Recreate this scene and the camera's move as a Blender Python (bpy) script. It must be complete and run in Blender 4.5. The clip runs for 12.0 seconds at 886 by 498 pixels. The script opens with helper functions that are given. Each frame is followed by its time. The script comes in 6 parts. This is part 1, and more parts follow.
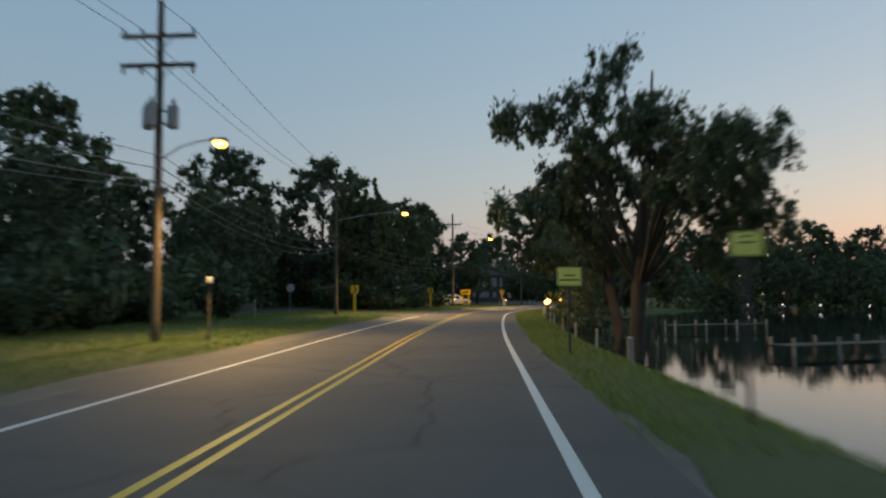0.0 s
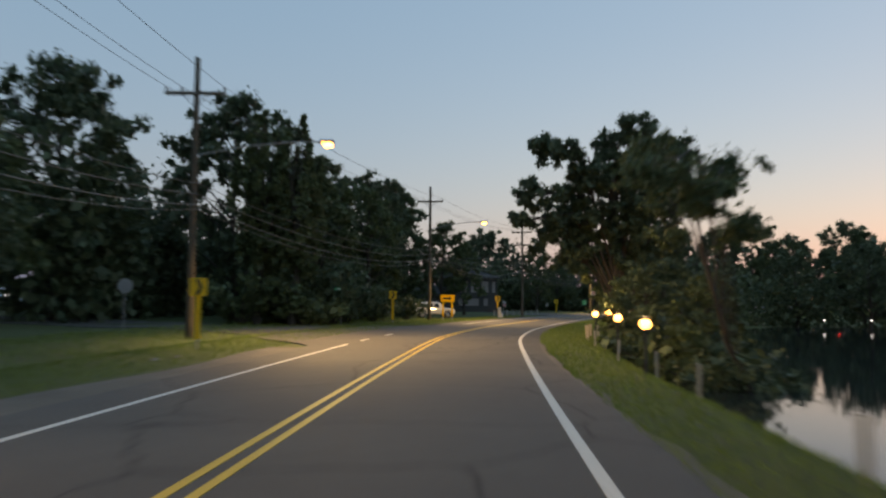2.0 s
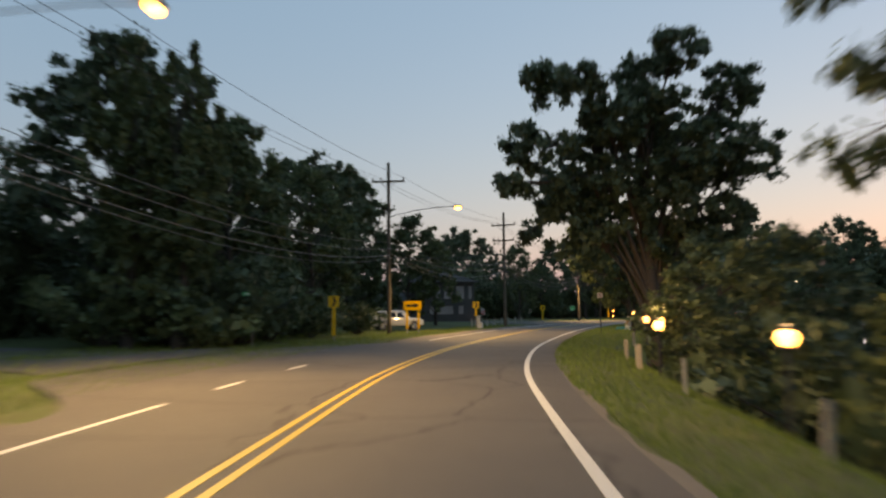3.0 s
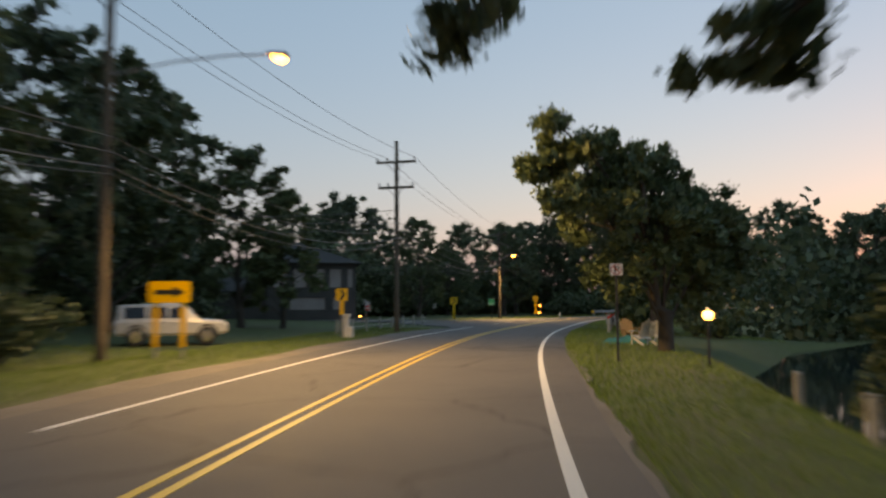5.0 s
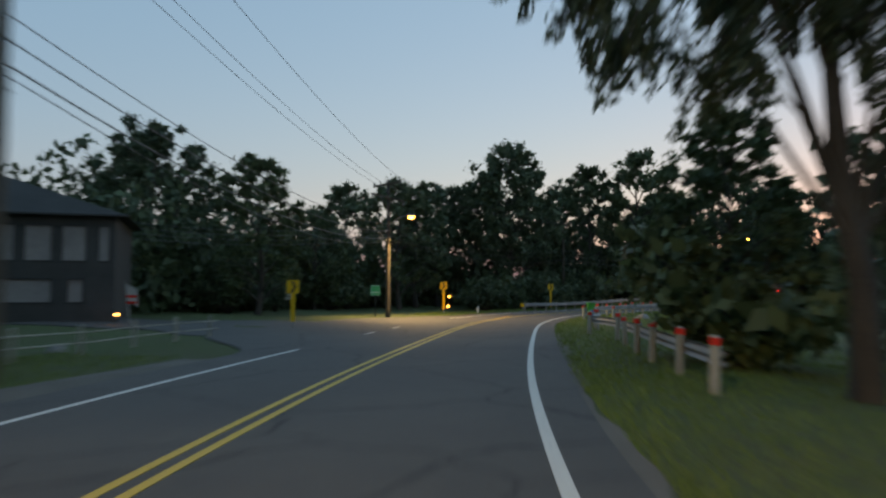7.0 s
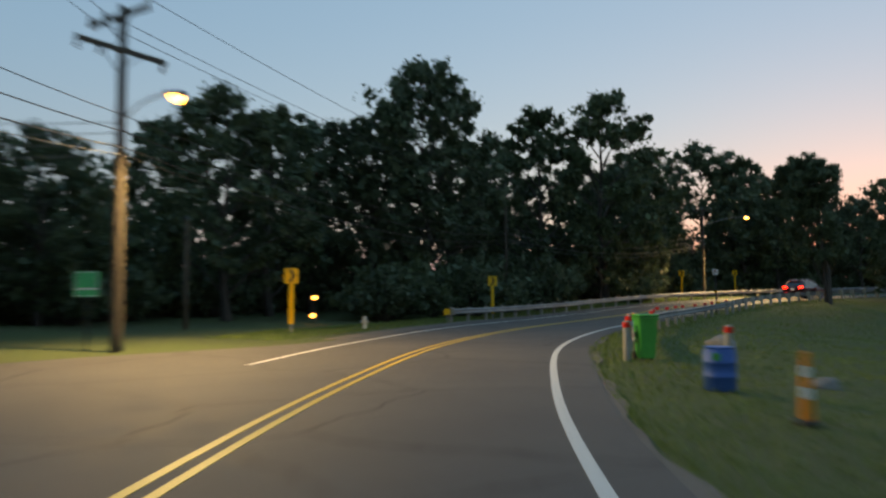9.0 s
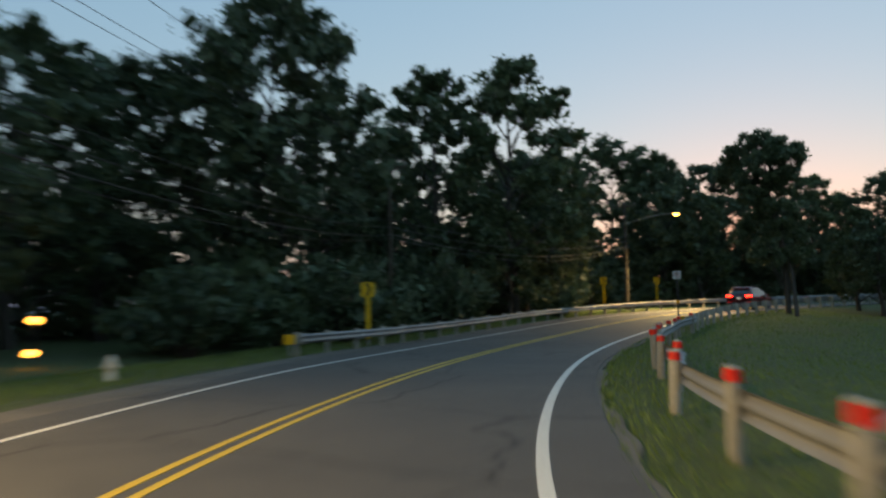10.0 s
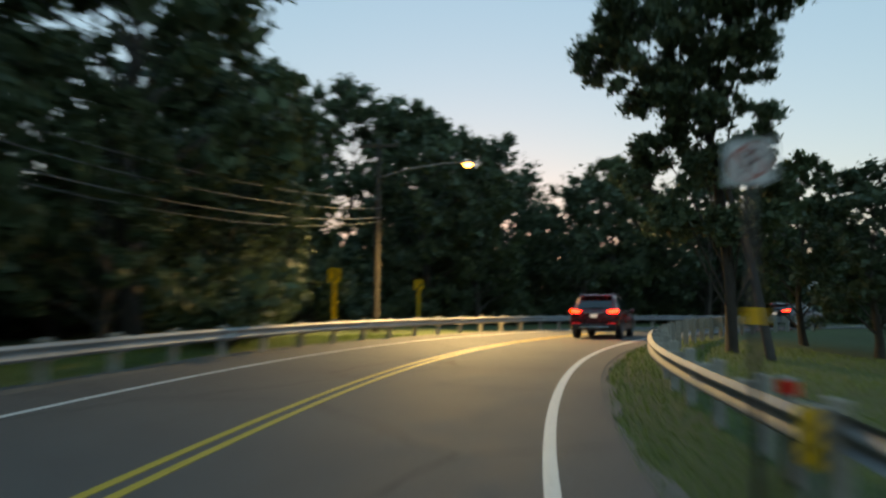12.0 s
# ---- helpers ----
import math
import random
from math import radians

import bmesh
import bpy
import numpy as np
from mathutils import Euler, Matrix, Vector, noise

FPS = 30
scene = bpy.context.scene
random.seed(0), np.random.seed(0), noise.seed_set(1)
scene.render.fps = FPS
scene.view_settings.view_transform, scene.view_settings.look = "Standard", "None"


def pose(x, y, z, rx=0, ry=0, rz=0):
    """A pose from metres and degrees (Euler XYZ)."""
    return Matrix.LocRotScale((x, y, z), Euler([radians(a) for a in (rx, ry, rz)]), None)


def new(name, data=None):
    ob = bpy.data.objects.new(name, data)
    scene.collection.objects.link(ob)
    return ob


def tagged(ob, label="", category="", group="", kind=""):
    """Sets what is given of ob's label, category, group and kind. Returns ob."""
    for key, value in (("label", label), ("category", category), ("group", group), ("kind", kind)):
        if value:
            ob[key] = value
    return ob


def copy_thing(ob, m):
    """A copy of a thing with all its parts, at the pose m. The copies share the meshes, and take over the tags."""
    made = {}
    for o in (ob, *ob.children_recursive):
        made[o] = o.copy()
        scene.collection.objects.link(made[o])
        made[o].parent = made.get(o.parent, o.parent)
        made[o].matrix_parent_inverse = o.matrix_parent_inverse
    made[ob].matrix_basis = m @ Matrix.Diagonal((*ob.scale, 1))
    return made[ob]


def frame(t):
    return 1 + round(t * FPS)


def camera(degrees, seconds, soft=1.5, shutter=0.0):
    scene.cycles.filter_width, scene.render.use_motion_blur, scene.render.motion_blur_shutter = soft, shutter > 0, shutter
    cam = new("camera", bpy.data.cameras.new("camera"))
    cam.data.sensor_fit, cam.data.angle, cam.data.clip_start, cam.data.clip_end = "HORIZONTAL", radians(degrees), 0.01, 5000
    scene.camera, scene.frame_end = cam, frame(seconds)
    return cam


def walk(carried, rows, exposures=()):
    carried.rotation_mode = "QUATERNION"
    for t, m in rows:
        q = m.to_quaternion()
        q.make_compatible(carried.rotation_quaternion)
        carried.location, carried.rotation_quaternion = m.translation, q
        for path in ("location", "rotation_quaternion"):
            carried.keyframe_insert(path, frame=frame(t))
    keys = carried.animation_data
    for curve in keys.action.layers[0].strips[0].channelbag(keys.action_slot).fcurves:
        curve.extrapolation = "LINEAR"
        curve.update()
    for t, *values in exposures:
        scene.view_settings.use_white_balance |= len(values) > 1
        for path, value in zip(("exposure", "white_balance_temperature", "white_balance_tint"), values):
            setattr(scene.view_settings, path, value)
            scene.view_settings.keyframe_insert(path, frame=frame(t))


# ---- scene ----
cam = camera(62.2, 12.0, soft=2.3, shutter=0.9)
PATH = [
    (0.0, pose(-0.000, -0.000, 1.567, 93.621, 0.282, -0.000)),
    (0.5, pose(0.361, 7.158, 1.564, 93.898, 0.378, -0.110)),
    (1.0, pose(0.644, 14.360, 1.573, 94.865, -0.272, -0.368)),
    (1.5, pose(0.963, 21.629, 1.584, 94.408, -0.840, -0.634)),
    (2.0, pose(1.311, 28.960, 1.589, 94.186, -0.430, -1.049)),
    (2.5, pose(1.750, 36.394, 1.564, 94.398, -0.274, -1.825)),
    (3.0, pose(2.397, 43.912, 1.545, 94.861, 0.659, -2.984)),
    (3.5, pose(3.189, 51.398, 1.554, 94.604, 0.000, -4.381)),
    (4.0, pose(4.189, 58.849, 1.563, 94.260, 0.000, -6.207)),
    (4.5, pose(5.447, 66.258, 1.564, 94.120, 0.000, -8.349)),
    (5.0, pose(6.996, 73.616, 1.565, 94.331, 0.334, -10.714)),
    (5.5, pose(8.816, 80.925, 1.582, 94.971, 0.824, -13.383)),
    (6.0, pose(10.913, 88.227, 1.590, 92.966, 0.152, -15.402)),
    (6.5, pose(13.320, 95.457, 1.576, 93.035, -0.530, -17.015)),
    (7.0, pose(15.914, 102.629, 1.564, 93.511, 0.000, -18.219)),
    (7.5, pose(18.660, 109.746, 1.560, 93.959, 0.000, -19.439)),
    (8.0, pose(21.573, 116.796, 1.551, 94.215, 0.000, -20.941)),
    (8.5, pose(24.692, 123.756, 1.537, 94.141, -0.979, -22.806)),
    (9.0, pose(28.023, 130.609, 1.533, 93.435, 0.242, -24.767)),
    (9.5, pose(31.663, 137.301, 1.493, 94.282, 1.247, -28.411)),
    (10.0, pose(35.924, 143.766, 1.544, 94.431, 0.949, -33.261)),
    (10.5, pose(40.748, 149.814, 1.568, 94.009, 0.789, -37.720)),
    (11.0, pose(46.037, 155.504, 1.520, 93.208, -0.264, -42.739)),
    (11.5, pose(51.837, 160.766, 1.482, 93.619, -0.922, -48.238)),
    (12.0, pose(58.156, 165.449, 1.494, 95.600, -0.538, -53.957)),
]
walk(cam, PATH, exposures=[(0.0, 2.66, 8800, 22), (1.2, 2.66, 8500, 23), (2.5, 2.85, 9100, 27), (5.2, 2.87, 9300, 28), (6.1, 2.82, 8400, 21), (8.5, 2.7, 8300, 20), (9.5, 2.74, 8100, 16), (10.5, 2.88, 8200, 13), (11.5, 3.06, 8500, 12), (12.0, 3.03, 8600, 13)])

# ---------------- dusk sky and lamps' strengths ----------------
GLOW = radians(56)             # bearing of the afterglow, clockwise from +y
world = bpy.data.worlds.new("dusk_sky")
scene.world = world
world.use_nodes = True
wn = world.node_tree
wn.nodes.clear()
sky = wn.nodes.new("ShaderNodeTexSky")
sky.sky_type, sky.sun_disc = "NISHITA", False
sky.sun_elevation, sky.sun_rotation = radians(-0.5), GLOW
sky.altitude, sky.air_density, sky.dust_density, sky.ozone_density = 200, 1.3, 1.0, 1.45
bg = wn.nodes.new("ShaderNodeBackground")
bg.inputs["Strength"].default_value = 0.08
airlight = wn.nodes.new("ShaderNodeBackground")     # light scattered many times in the dusk air
airlight.inputs["Color"].default_value, airlight.inputs["Strength"].default_value = (0.167, 0.556, 1.0, 1), 0.072
both = wn.nodes.new("ShaderNodeAddShader")
wo = wn.nodes.new("ShaderNodeOutputWorld")
wn.links.new(sky.outputs[0], bg.inputs[0])
wn.links.new(bg.outputs[0], both.inputs[0])
wn.links.new(airlight.outputs[0], both.inputs[1])
wn.links.new(both.outputs[0], wo.inputs[0])
LAMP_WATTS = 850
LANTERN_WATTS = 8

# ---------------- materials ----------------
MATS = {}


def nodes_of(name):
    m = bpy.data.materials.new(name)
    m.use_nodes = True
    nt = m.node_tree
    return m, nt, nt.nodes["Principled BSDF"]


def add_noise(nt, scale, detail=4.0, rough=0.55, coords="Object"):
    tc = nt.nodes.new("ShaderNodeTexCoord")
    n = nt.nodes.new("ShaderNodeTexNoise")
    n.inputs["Scale"].default_value, n.inputs["Detail"].default_value, n.inputs["Roughness"].default_value = scale, detail, rough
    nt.links.new(tc.outputs[coords], n.inputs["Vector"])
    return n


def ramp(nt, source, stops):
    r = nt.nodes.new("ShaderNodeValToRGB")
    e = r.color_ramp.elements
    while len(e) < len(stops):
        e.new(0.5)
    for el, (p, c) in zip(e, stops):
        el.position, el.color = p, (*c, 1)
    nt.links.new(source, r.inputs[0])
    return r


def mix(nt, kind, fac, a, b):
    m = nt.nodes.new("ShaderNodeMix")
    m.data_type, m.blend_type = "RGBA", kind
    if isinstance(fac, float):
        m.inputs[0].default_value = fac
    else:
        nt.links.new(fac, m.inputs[0])
    for sock, v in ((m.inputs[6], a), (m.inputs[7], b)):
        if isinstance(v, tuple):
            sock.default_value = (*v, 1)
        else:
            nt.links.new(v, sock)
    return m.outputs[2]


def bump(nt, bsdf, height, strength, dist=0.02):
    b = nt.nodes.new("ShaderNodeBump")
    b.inputs["Strength"].default_value, b.inputs["Distance"].default_value = strength, dist
    nt.links.new(height, b.inputs["Height"])
    nt.links.new(b.outputs[0], bsdf.inputs["Normal"])


def surface(name, dark, light, scale=6.0, rough=0.7, metal=0.0, bumpy=0.25, big=0.7, vary=0.0, coat=0.0):
    """A material of two tones at two scales, with fine relief."""
    m, nt, b = nodes_of(name)
    fine, broad = add_noise(nt, scale, 6.0), add_noise(nt, big, 3.0)
    c1 = ramp(nt, fine.outputs[0], [(0.3, dark), (0.7, light)]).outputs[0]
    c2 = ramp(nt, broad.outputs[0], [(0.3, tuple(0.75 * v for v in dark)), (0.7, light)]).outputs[0]
    col = mix(nt, "MIX", 0.45, c1, c2)
    if vary:
        oi = nt.nodes.new("ShaderNodeObjectInfo")
        tone = ramp(nt, oi.outputs["Random"], [(0.0, (1 - vary,) * 3), (1.0, (1.0,) * 3)]).outputs[0]
        col = mix(nt, "MULTIPLY", 1.0, col, tone)
    nt.links.new(col, b.inputs["Base Color"])
    rr = ramp(nt, fine.outputs[0], [(0.2, (max(rough - 0.12, 0.05),) * 3), (0.8, (min(rough + 0.12, 1),) * 3)])
    nt.links.new(rr.outputs[0], b.inputs["Roughness"])
    b.inputs["Metallic"].default_value = metal
    b.inputs["Coat Weight"].default_value = coat
    bump(nt, b, fine.outputs[0], bumpy)
    MATS[name] = m
    return m


def glowing(name, colour, strength, base=(0.8, 0.8, 0.8)):
    m, nt, b = nodes_of(name)
    b.inputs["Base Color"].default_value = (*base, 1)
    b.inputs["Emission Color"].default_value, b.inputs["Emission Strength"].default_value = (*colour, 1), strength
    b.inputs["Roughness"].default_value = 0.25
    MATS[name] = m
    return m


def make_asphalt():
    m, nt, b = nodes_of("asphalt")
    grit, patch, stain = add_noise(nt, 90.0, 3.0), add_noise(nt, 0.25, 5.0, 0.6), add_noise(nt, 1.7, 5.0)
    c = ramp(nt, grit.outputs[0], [(0.3, (0.062, 0.058, 0.054)), (0.62, (0.125, 0.117, 0.108)), (0.8, (0.2, 0.19, 0.175))]).outputs[0]
    c = mix(nt, "MULTIPLY", 0.8, c, ramp(nt, patch.outputs[0], [(0.35, (0.72, 0.72, 0.74)), (0.65, (1.0, 0.98, 0.95))]).outputs[0])
    c = mix(nt, "MULTIPLY", 0.7, c, ramp(nt, stain.outputs[0], [(0.3, (0.7, 0.69, 0.68)), (0.55, (1, 1, 1))]).outputs[0])
    vo = nt.nodes.new("ShaderNodeTexVoronoi")
    vo.feature = "DISTANCE_TO_EDGE"
    vo.inputs["Scale"].default_value = 0.22
    warp = add_noise(nt, 0.9, 5.0)
    tc = nt.nodes.new("ShaderNodeTexCoord")
    nt.links.new(mix(nt, "LINEAR_LIGHT", 0.35, tc.outputs["Object"], warp.outputs["Color"]), vo.inputs["Vector"])
    crack = ramp(nt, vo.outputs["Distance"], [(0.0, (0.35, 0.35, 0.35)), (0.012, (1, 1, 1))]).outputs[0]
    c = mix(nt, "MULTIPLY", 1.0, c, crack)
    nt.links.new(c, b.inputs["Base Color"])
    nt.links.new(ramp(nt, stain.outputs[0], [(0.3, (0.74, 0.74, 0.74)), (0.7, (0.86, 0.86, 0.86))]).outputs[0], b.inputs["Roughness"])
    bump(nt, b, grit.outputs[0], 0.35, 0.008)
    MATS["asphalt"] = m


def make_paint(name, colour):
    m, nt, b = nodes_of(name)
    wear, fine = add_noise(nt, 14.0, 6.0, 0.7), add_noise(nt, 60.0, 3.0)
    c = ramp(nt, wear.outputs[0], [(0.3, tuple(0.45 * v for v in colour)), (0.46, colour), (1.0, colour)]).outputs[0]
    nt.links.new(mix(nt, "MULTIPLY", 0.25, c, fine.outputs["Color"]), b.inputs["Base Color"])
    b.inputs["Roughness"].default_value = 0.55
    bump(nt, b, fine.outputs[0], 0.2, 0.004)
    MATS[name] = m


def make_ground():
    m, nt, b = nodes_of("turf")
    fine, mid, broad = add_noise(nt, 30.0, 5.0), add_noise(nt, 2.2, 5.0), add_noise(nt, 0.16, 4.0)
    c = ramp(nt, fine.outputs[0], [(0.3, (0.032, 0.052, 0.013)), (0.7, (0.11, 0.15, 0.042))]).outputs[0]
    dry = ramp(nt, mid.outputs[0], [(0.35, (0.09, 0.075, 0.045)), (0.65, (0.06, 0.085, 0.028))]).outputs[0]
    c = mix(nt, "MIX", ramp(nt, broad.outputs[0], [(0.4, (0.1, 0.1, 0.1)), (0.65, (0.6, 0.6, 0.6))]).outputs[0], c, dry)
    nt.links.new(c, b.inputs["Base Color"])
    b.inputs["Roughness"].default_value = 0.95
    bump(nt, b, mix(nt, "ADD", 0.6, fine.outputs["Color"], mid.outputs["Color"]), 0.8, 0.06)
    MATS["turf"] = m


def make_leaf(name, dark, light):
    m, nt, b = nodes_of(name)
    geo = nt.nodes.new("ShaderNodeNewGeometry")
    oi = nt.nodes.new("ShaderNodeObjectInfo")
    c = ramp(nt, geo.outputs["Random Per Island"], [(0.0, dark), (0.7, light), (1.0, tuple(1.3 * v for v in light))]).outputs[0]
    c = mix(nt, "MULTIPLY", 1.0, c, ramp(nt, oi.outputs["Random"], [(0.0, (0.75, 0.8, 0.8)), (1.0, (1.0, 1.0, 0.9))]).outputs[0])
    nt.links.new(c, b.inputs["Base Color"])
    b.inputs["Roughness"].default_value = 0.6
    b.inputs["Transmission Weight"].default_value = 0.0
    tr = nt.nodes.new("ShaderNodeBsdfTranslucent")
    nt.links.new(c, tr.inputs[0])
    ms = nt.nodes.new("ShaderNodeMixShader")
    ms.inputs[0].default_value = 0.25
    nt.links.new(b.outputs[0], ms.inputs[1])
    nt.links.new(tr.outputs[0], ms.inputs[2])
    nt.links.new(ms.outputs[0], nt.nodes["Material Output"].inputs[0])
    MATS[name] = m


def make_water():
    m, nt, b = nodes_of("lake_water")
    b.inputs["Base Color"].default_value = (0.012, 0.02, 0.022, 1)
    b.inputs["Roughness"].default_value = 0.03
    b.inputs["IOR"].default_value = 1.33
    b.inputs["Specular IOR Level"].default_value = 0.6
    w1, w2 = add_noise(nt, 0.9, 3.0), add_noise(nt, 4.0, 3.0)
    bump(nt, b, mix(nt, "ADD", 0.4, w1.outputs["Color"], w2.outputs["Color"]), 0.10, 0.05)
    MATS["lake_water"] = m


def make_glass(name, tint):
    m, nt, b = nodes_of(name)
    b.inputs["Base Color"].default_value = (*tint, 1)
    b.inputs["Roughness"].default_value = 0.04
    b.inputs["Specular IOR Level"].default_value = 0.8
    b.inputs["Coat Weight"].default_value = 0.5
    MATS[name] = m


make_asphalt()
make_paint("white_paint", (0.78, 0.76, 0.70))
make_paint("yellow_paint", (0.72, 0.47, 0.05))
make_ground()
make_leaf("leaf_dark", (0.050, 0.080, 0.042), (0.104, 0.142, 0.074))
make_leaf("leaf_mid", (0.056, 0.086, 0.038), (0.112, 0.150, 0.066))
make_leaf("leaf_willow", (0.056, 0.080, 0.042), (0.110, 0.145, 0.074))
make_leaf("needle", (0.016, 0.030, 0.016), (0.040, 0.062, 0.030))
make_leaf("grass_blade", (0.095, 0.15, 0.028), (0.19, 0.26, 0.062))
make_water()
make_glass("car_glass", (0.01, 0.011, 0.013))
make_glass("window_glass", (0.03, 0.035, 0.04))
surface("bark", (0.038, 0.031, 0.025), (0.095, 0.078, 0.062), 12, 0.9, bumpy=0.9)
surface("pole_wood", (0.07, 0.053, 0.038), (0.165, 0.128, 0.09), 9, 0.88, bumpy=0.6, vary=0.3)
surface("post_wood", (0.34, 0.31, 0.25), (0.58, 0.54, 0.46), 11, 0.85, bumpy=0.5, vary=0.35)
surface("galvanised", (0.27, 0.275, 0.28), (0.44, 0.44, 0.435), 16, 0.62, 0.25, 0.12, vary=0.2)
surface("dark_steel", (0.04, 0.042, 0.045), (0.09, 0.09, 0.095), 14, 0.5, 0.6, 0.1)
surface("wire_black", (0.012, 0.012, 0.013), (0.03, 0.03, 0.032), 14, 0.6, 0.0, 0.1)
surface("wire_grey", (0.10, 0.10, 0.10), (0.22, 0.22, 0.21), 14, 0.55, 0.0, 0.1)
surface("insulator", (0.12, 0.10, 0.09), (0.30, 0.28, 0.26), 14, 0.35, 0.0, 0.05)
surface("transformer_grey", (0.22, 0.23, 0.24), (0.36, 0.37, 0.38), 8, 0.5, 0.2, 0.08)
surface("sign_yellow", (0.90, 0.46, 0.012), (0.98, 0.55, 0.018), 9, 0.42, 0.0, 0.03)
surface("sign_black", (0.012, 0.012, 0.012), (0.025, 0.025, 0.025), 9, 0.5, 0.0, 0.03)
surface("sign_white", (0.70, 0.70, 0.66), (0.84, 0.84, 0.80), 9, 0.42, 0.0, 0.03)
surface("sign_pale_yellow", (0.88, 0.76, 0.14), (0.95, 0.85, 0.20), 9, 0.42, 0.0, 0.03)
surface("sign_green", (0.03, 0.44, 0.17), (0.04, 0.54, 0.22), 9, 0.42, 0.0, 0.03)
surface("reflector_red", (0.85, 0.02, 0.01), (0.95, 0.04, 0.02), 30, 0.4, 0.0, 0.05)
surface("faded_red", (0.42, 0.09, 0.06), (0.58, 0.16, 0.11), 12, 0.55, 0.0, 0.05)
surface("reflector_amber", (0.85, 0.40, 0.02), (0.95, 0.50, 0.03), 30, 0.25, 0.0, 0.05)
surface("plastic_green", (0.03, 0.34, 0.05), (0.05, 0.48, 0.08), 10, 0.45, 0.0, 0.05)
surface("plastic_blue", (0.025, 0.11, 0.36), (0.04, 0.16, 0.48), 10, 0.62, 0.0, 0.05)
surface("plastic_orange", (0.80, 0.24, 0.02), (0.92, 0.32, 0.03), 10, 0.45, 0.0, 0.05)
surface("plastic_dark", (0.015, 0.015, 0.016), (0.035, 0.035, 0.036), 10, 0.55, 0.0, 0.1)
surface("teal_cloth", (0.01, 0.12, 0.10), (0.02, 0.20, 0.17), 22, 0.85, 0.0, 0.3)
surface("cedar", (0.30, 0.16, 0.06), (0.52, 0.31, 0.13), 14, 0.75, 0.0, 0.3)
surface("old_white", (0.50, 0.48, 0.44), (0.72, 0.70, 0.66), 8, 0.7, 0.0, 0.2)
surface("stone_grey", (0.20, 0.19, 0.175), (0.38, 0.36, 0.33), 7, 0.9, 0.0, 0.6, vary=0.3)
surface("siding", (0.060, 0.056, 0.050), (0.095, 0.088, 0.080), 5, 0.75, 0.0, 0.1)
surface("dark_trim", (0.045, 0.042, 0.040), (0.075, 0.070, 0.066), 8, 0.7, 0.0, 0.1)
surface("blind_cloth", (0.30, 0.26, 0.24), (0.42, 0.36, 0.33), 5, 0.85, 0.0, 0.1)
surface("shingle", (0.030, 0.028, 0.026), (0.065, 0.060, 0.056), 9, 0.92, 0.0, 0.5, vary=0.3)
surface("paint_maroon", (0.085, 0.010, 0.013), (0.110, 0.014, 0.017), 3, 0.25, 0.35, 0.01, coat=0.8)
surface("paint_white", (0.48, 0.48, 0.475), (0.58, 0.58, 0.57), 3, 0.3, 0.0, 0.01, coat=0.6)
surface("paint_dark", (0.02, 0.022, 0.026), (0.035, 0.037, 0.042), 3, 0.28, 0.3, 0.01, coat=0.7)
surface("chrome", (0.55, 0.55, 0.56), (0.70, 0.70, 0.71), 6, 0.15, 1.0, 0.01)
surface("rubber", (0.014, 0.014, 0.014), (0.03, 0.03, 0.03), 14, 0.8, 0.0, 0.3)
surface("hydrant_paint", (0.62, 0.58, 0.48), (0.80, 0.76, 0.66), 12, 0.6, 0.0, 0.2)
surface("gravel_shoulder", (0.09, 0.08, 0.065), (0.19, 0.17, 0.145), 40, 0.95, 0.0, 0.7)
glowing("sodium_glow", (1.0, 0.36, 0.05), 4.0)
glowing("lantern_glow", (1.0, 0.40, 0.08), 2.0)
glowing("amber_glow", (1.0, 0.36, 0.05), 1.6)
glowing("far_lamp_glow", (1.0, 0.80, 0.52), 0.8)
glowing("cool_glow", (0.85, 0.95, 1.0), 0.3)
glowing("tail_glow", (1.0, 0.014, 0.01), 4.0, (0.6, 0.02, 0.02))
# faint emission put into the bumper reflectors, which are no lamps
glowing("reflector_glow", (1.0, 0.02, 0.02), 0.06, (0.5, 0.015, 0.015))
# the number plate emits by itself; no plate lamp is built
glowing("plate_glow", (1.0, 0.9, 0.78), 0.04, (0.7, 0.7, 0.66))


# ---------------- mesh tools ----------------
def link_mesh(name, verts, faces, mats, parent=None, label="", slots=None, smooth=False):
    me = bpy.data.meshes.new(name)
    me.from_pydata(verts, [], faces)
    for mt in (mats if isinstance(mats, (list, tuple)) else [mats]):
        me.materials.append(MATS[mt])
    if slots is not None:
        me.polygons.foreach_set("material_index", slots)
    if smooth:
        me.polygons.foreach_set("use_smooth", [True] * len(me.polygons))
    me.update()
    ob = new(name, me)
    if parent is not None:
        ob.parent = parent
    if label:
        tagged(ob, label)
    return ob


def part(name, bm, material, parent, label="", smooth=False):
    me = bpy.data.meshes.new(name)
    bmesh.ops.recalc_face_normals(bm, faces=bm.faces)
    bm.to_mesh(me)
    bm.free()
    me.materials.append(MATS[material])
    if smooth:
        me.polygons.foreach_set("use_smooth", [True] * len(me.polygons))
    ob = new(name, me)
    ob.parent = parent
    if label:
        tagged(ob, label)
    return ob


def thing(name, m, label, category, group="", kind=""):
    ob = new(name)
    ob.empty_display_size = 0.2
    ob.matrix_basis = m
    return tagged(ob, label, category, group, kind)


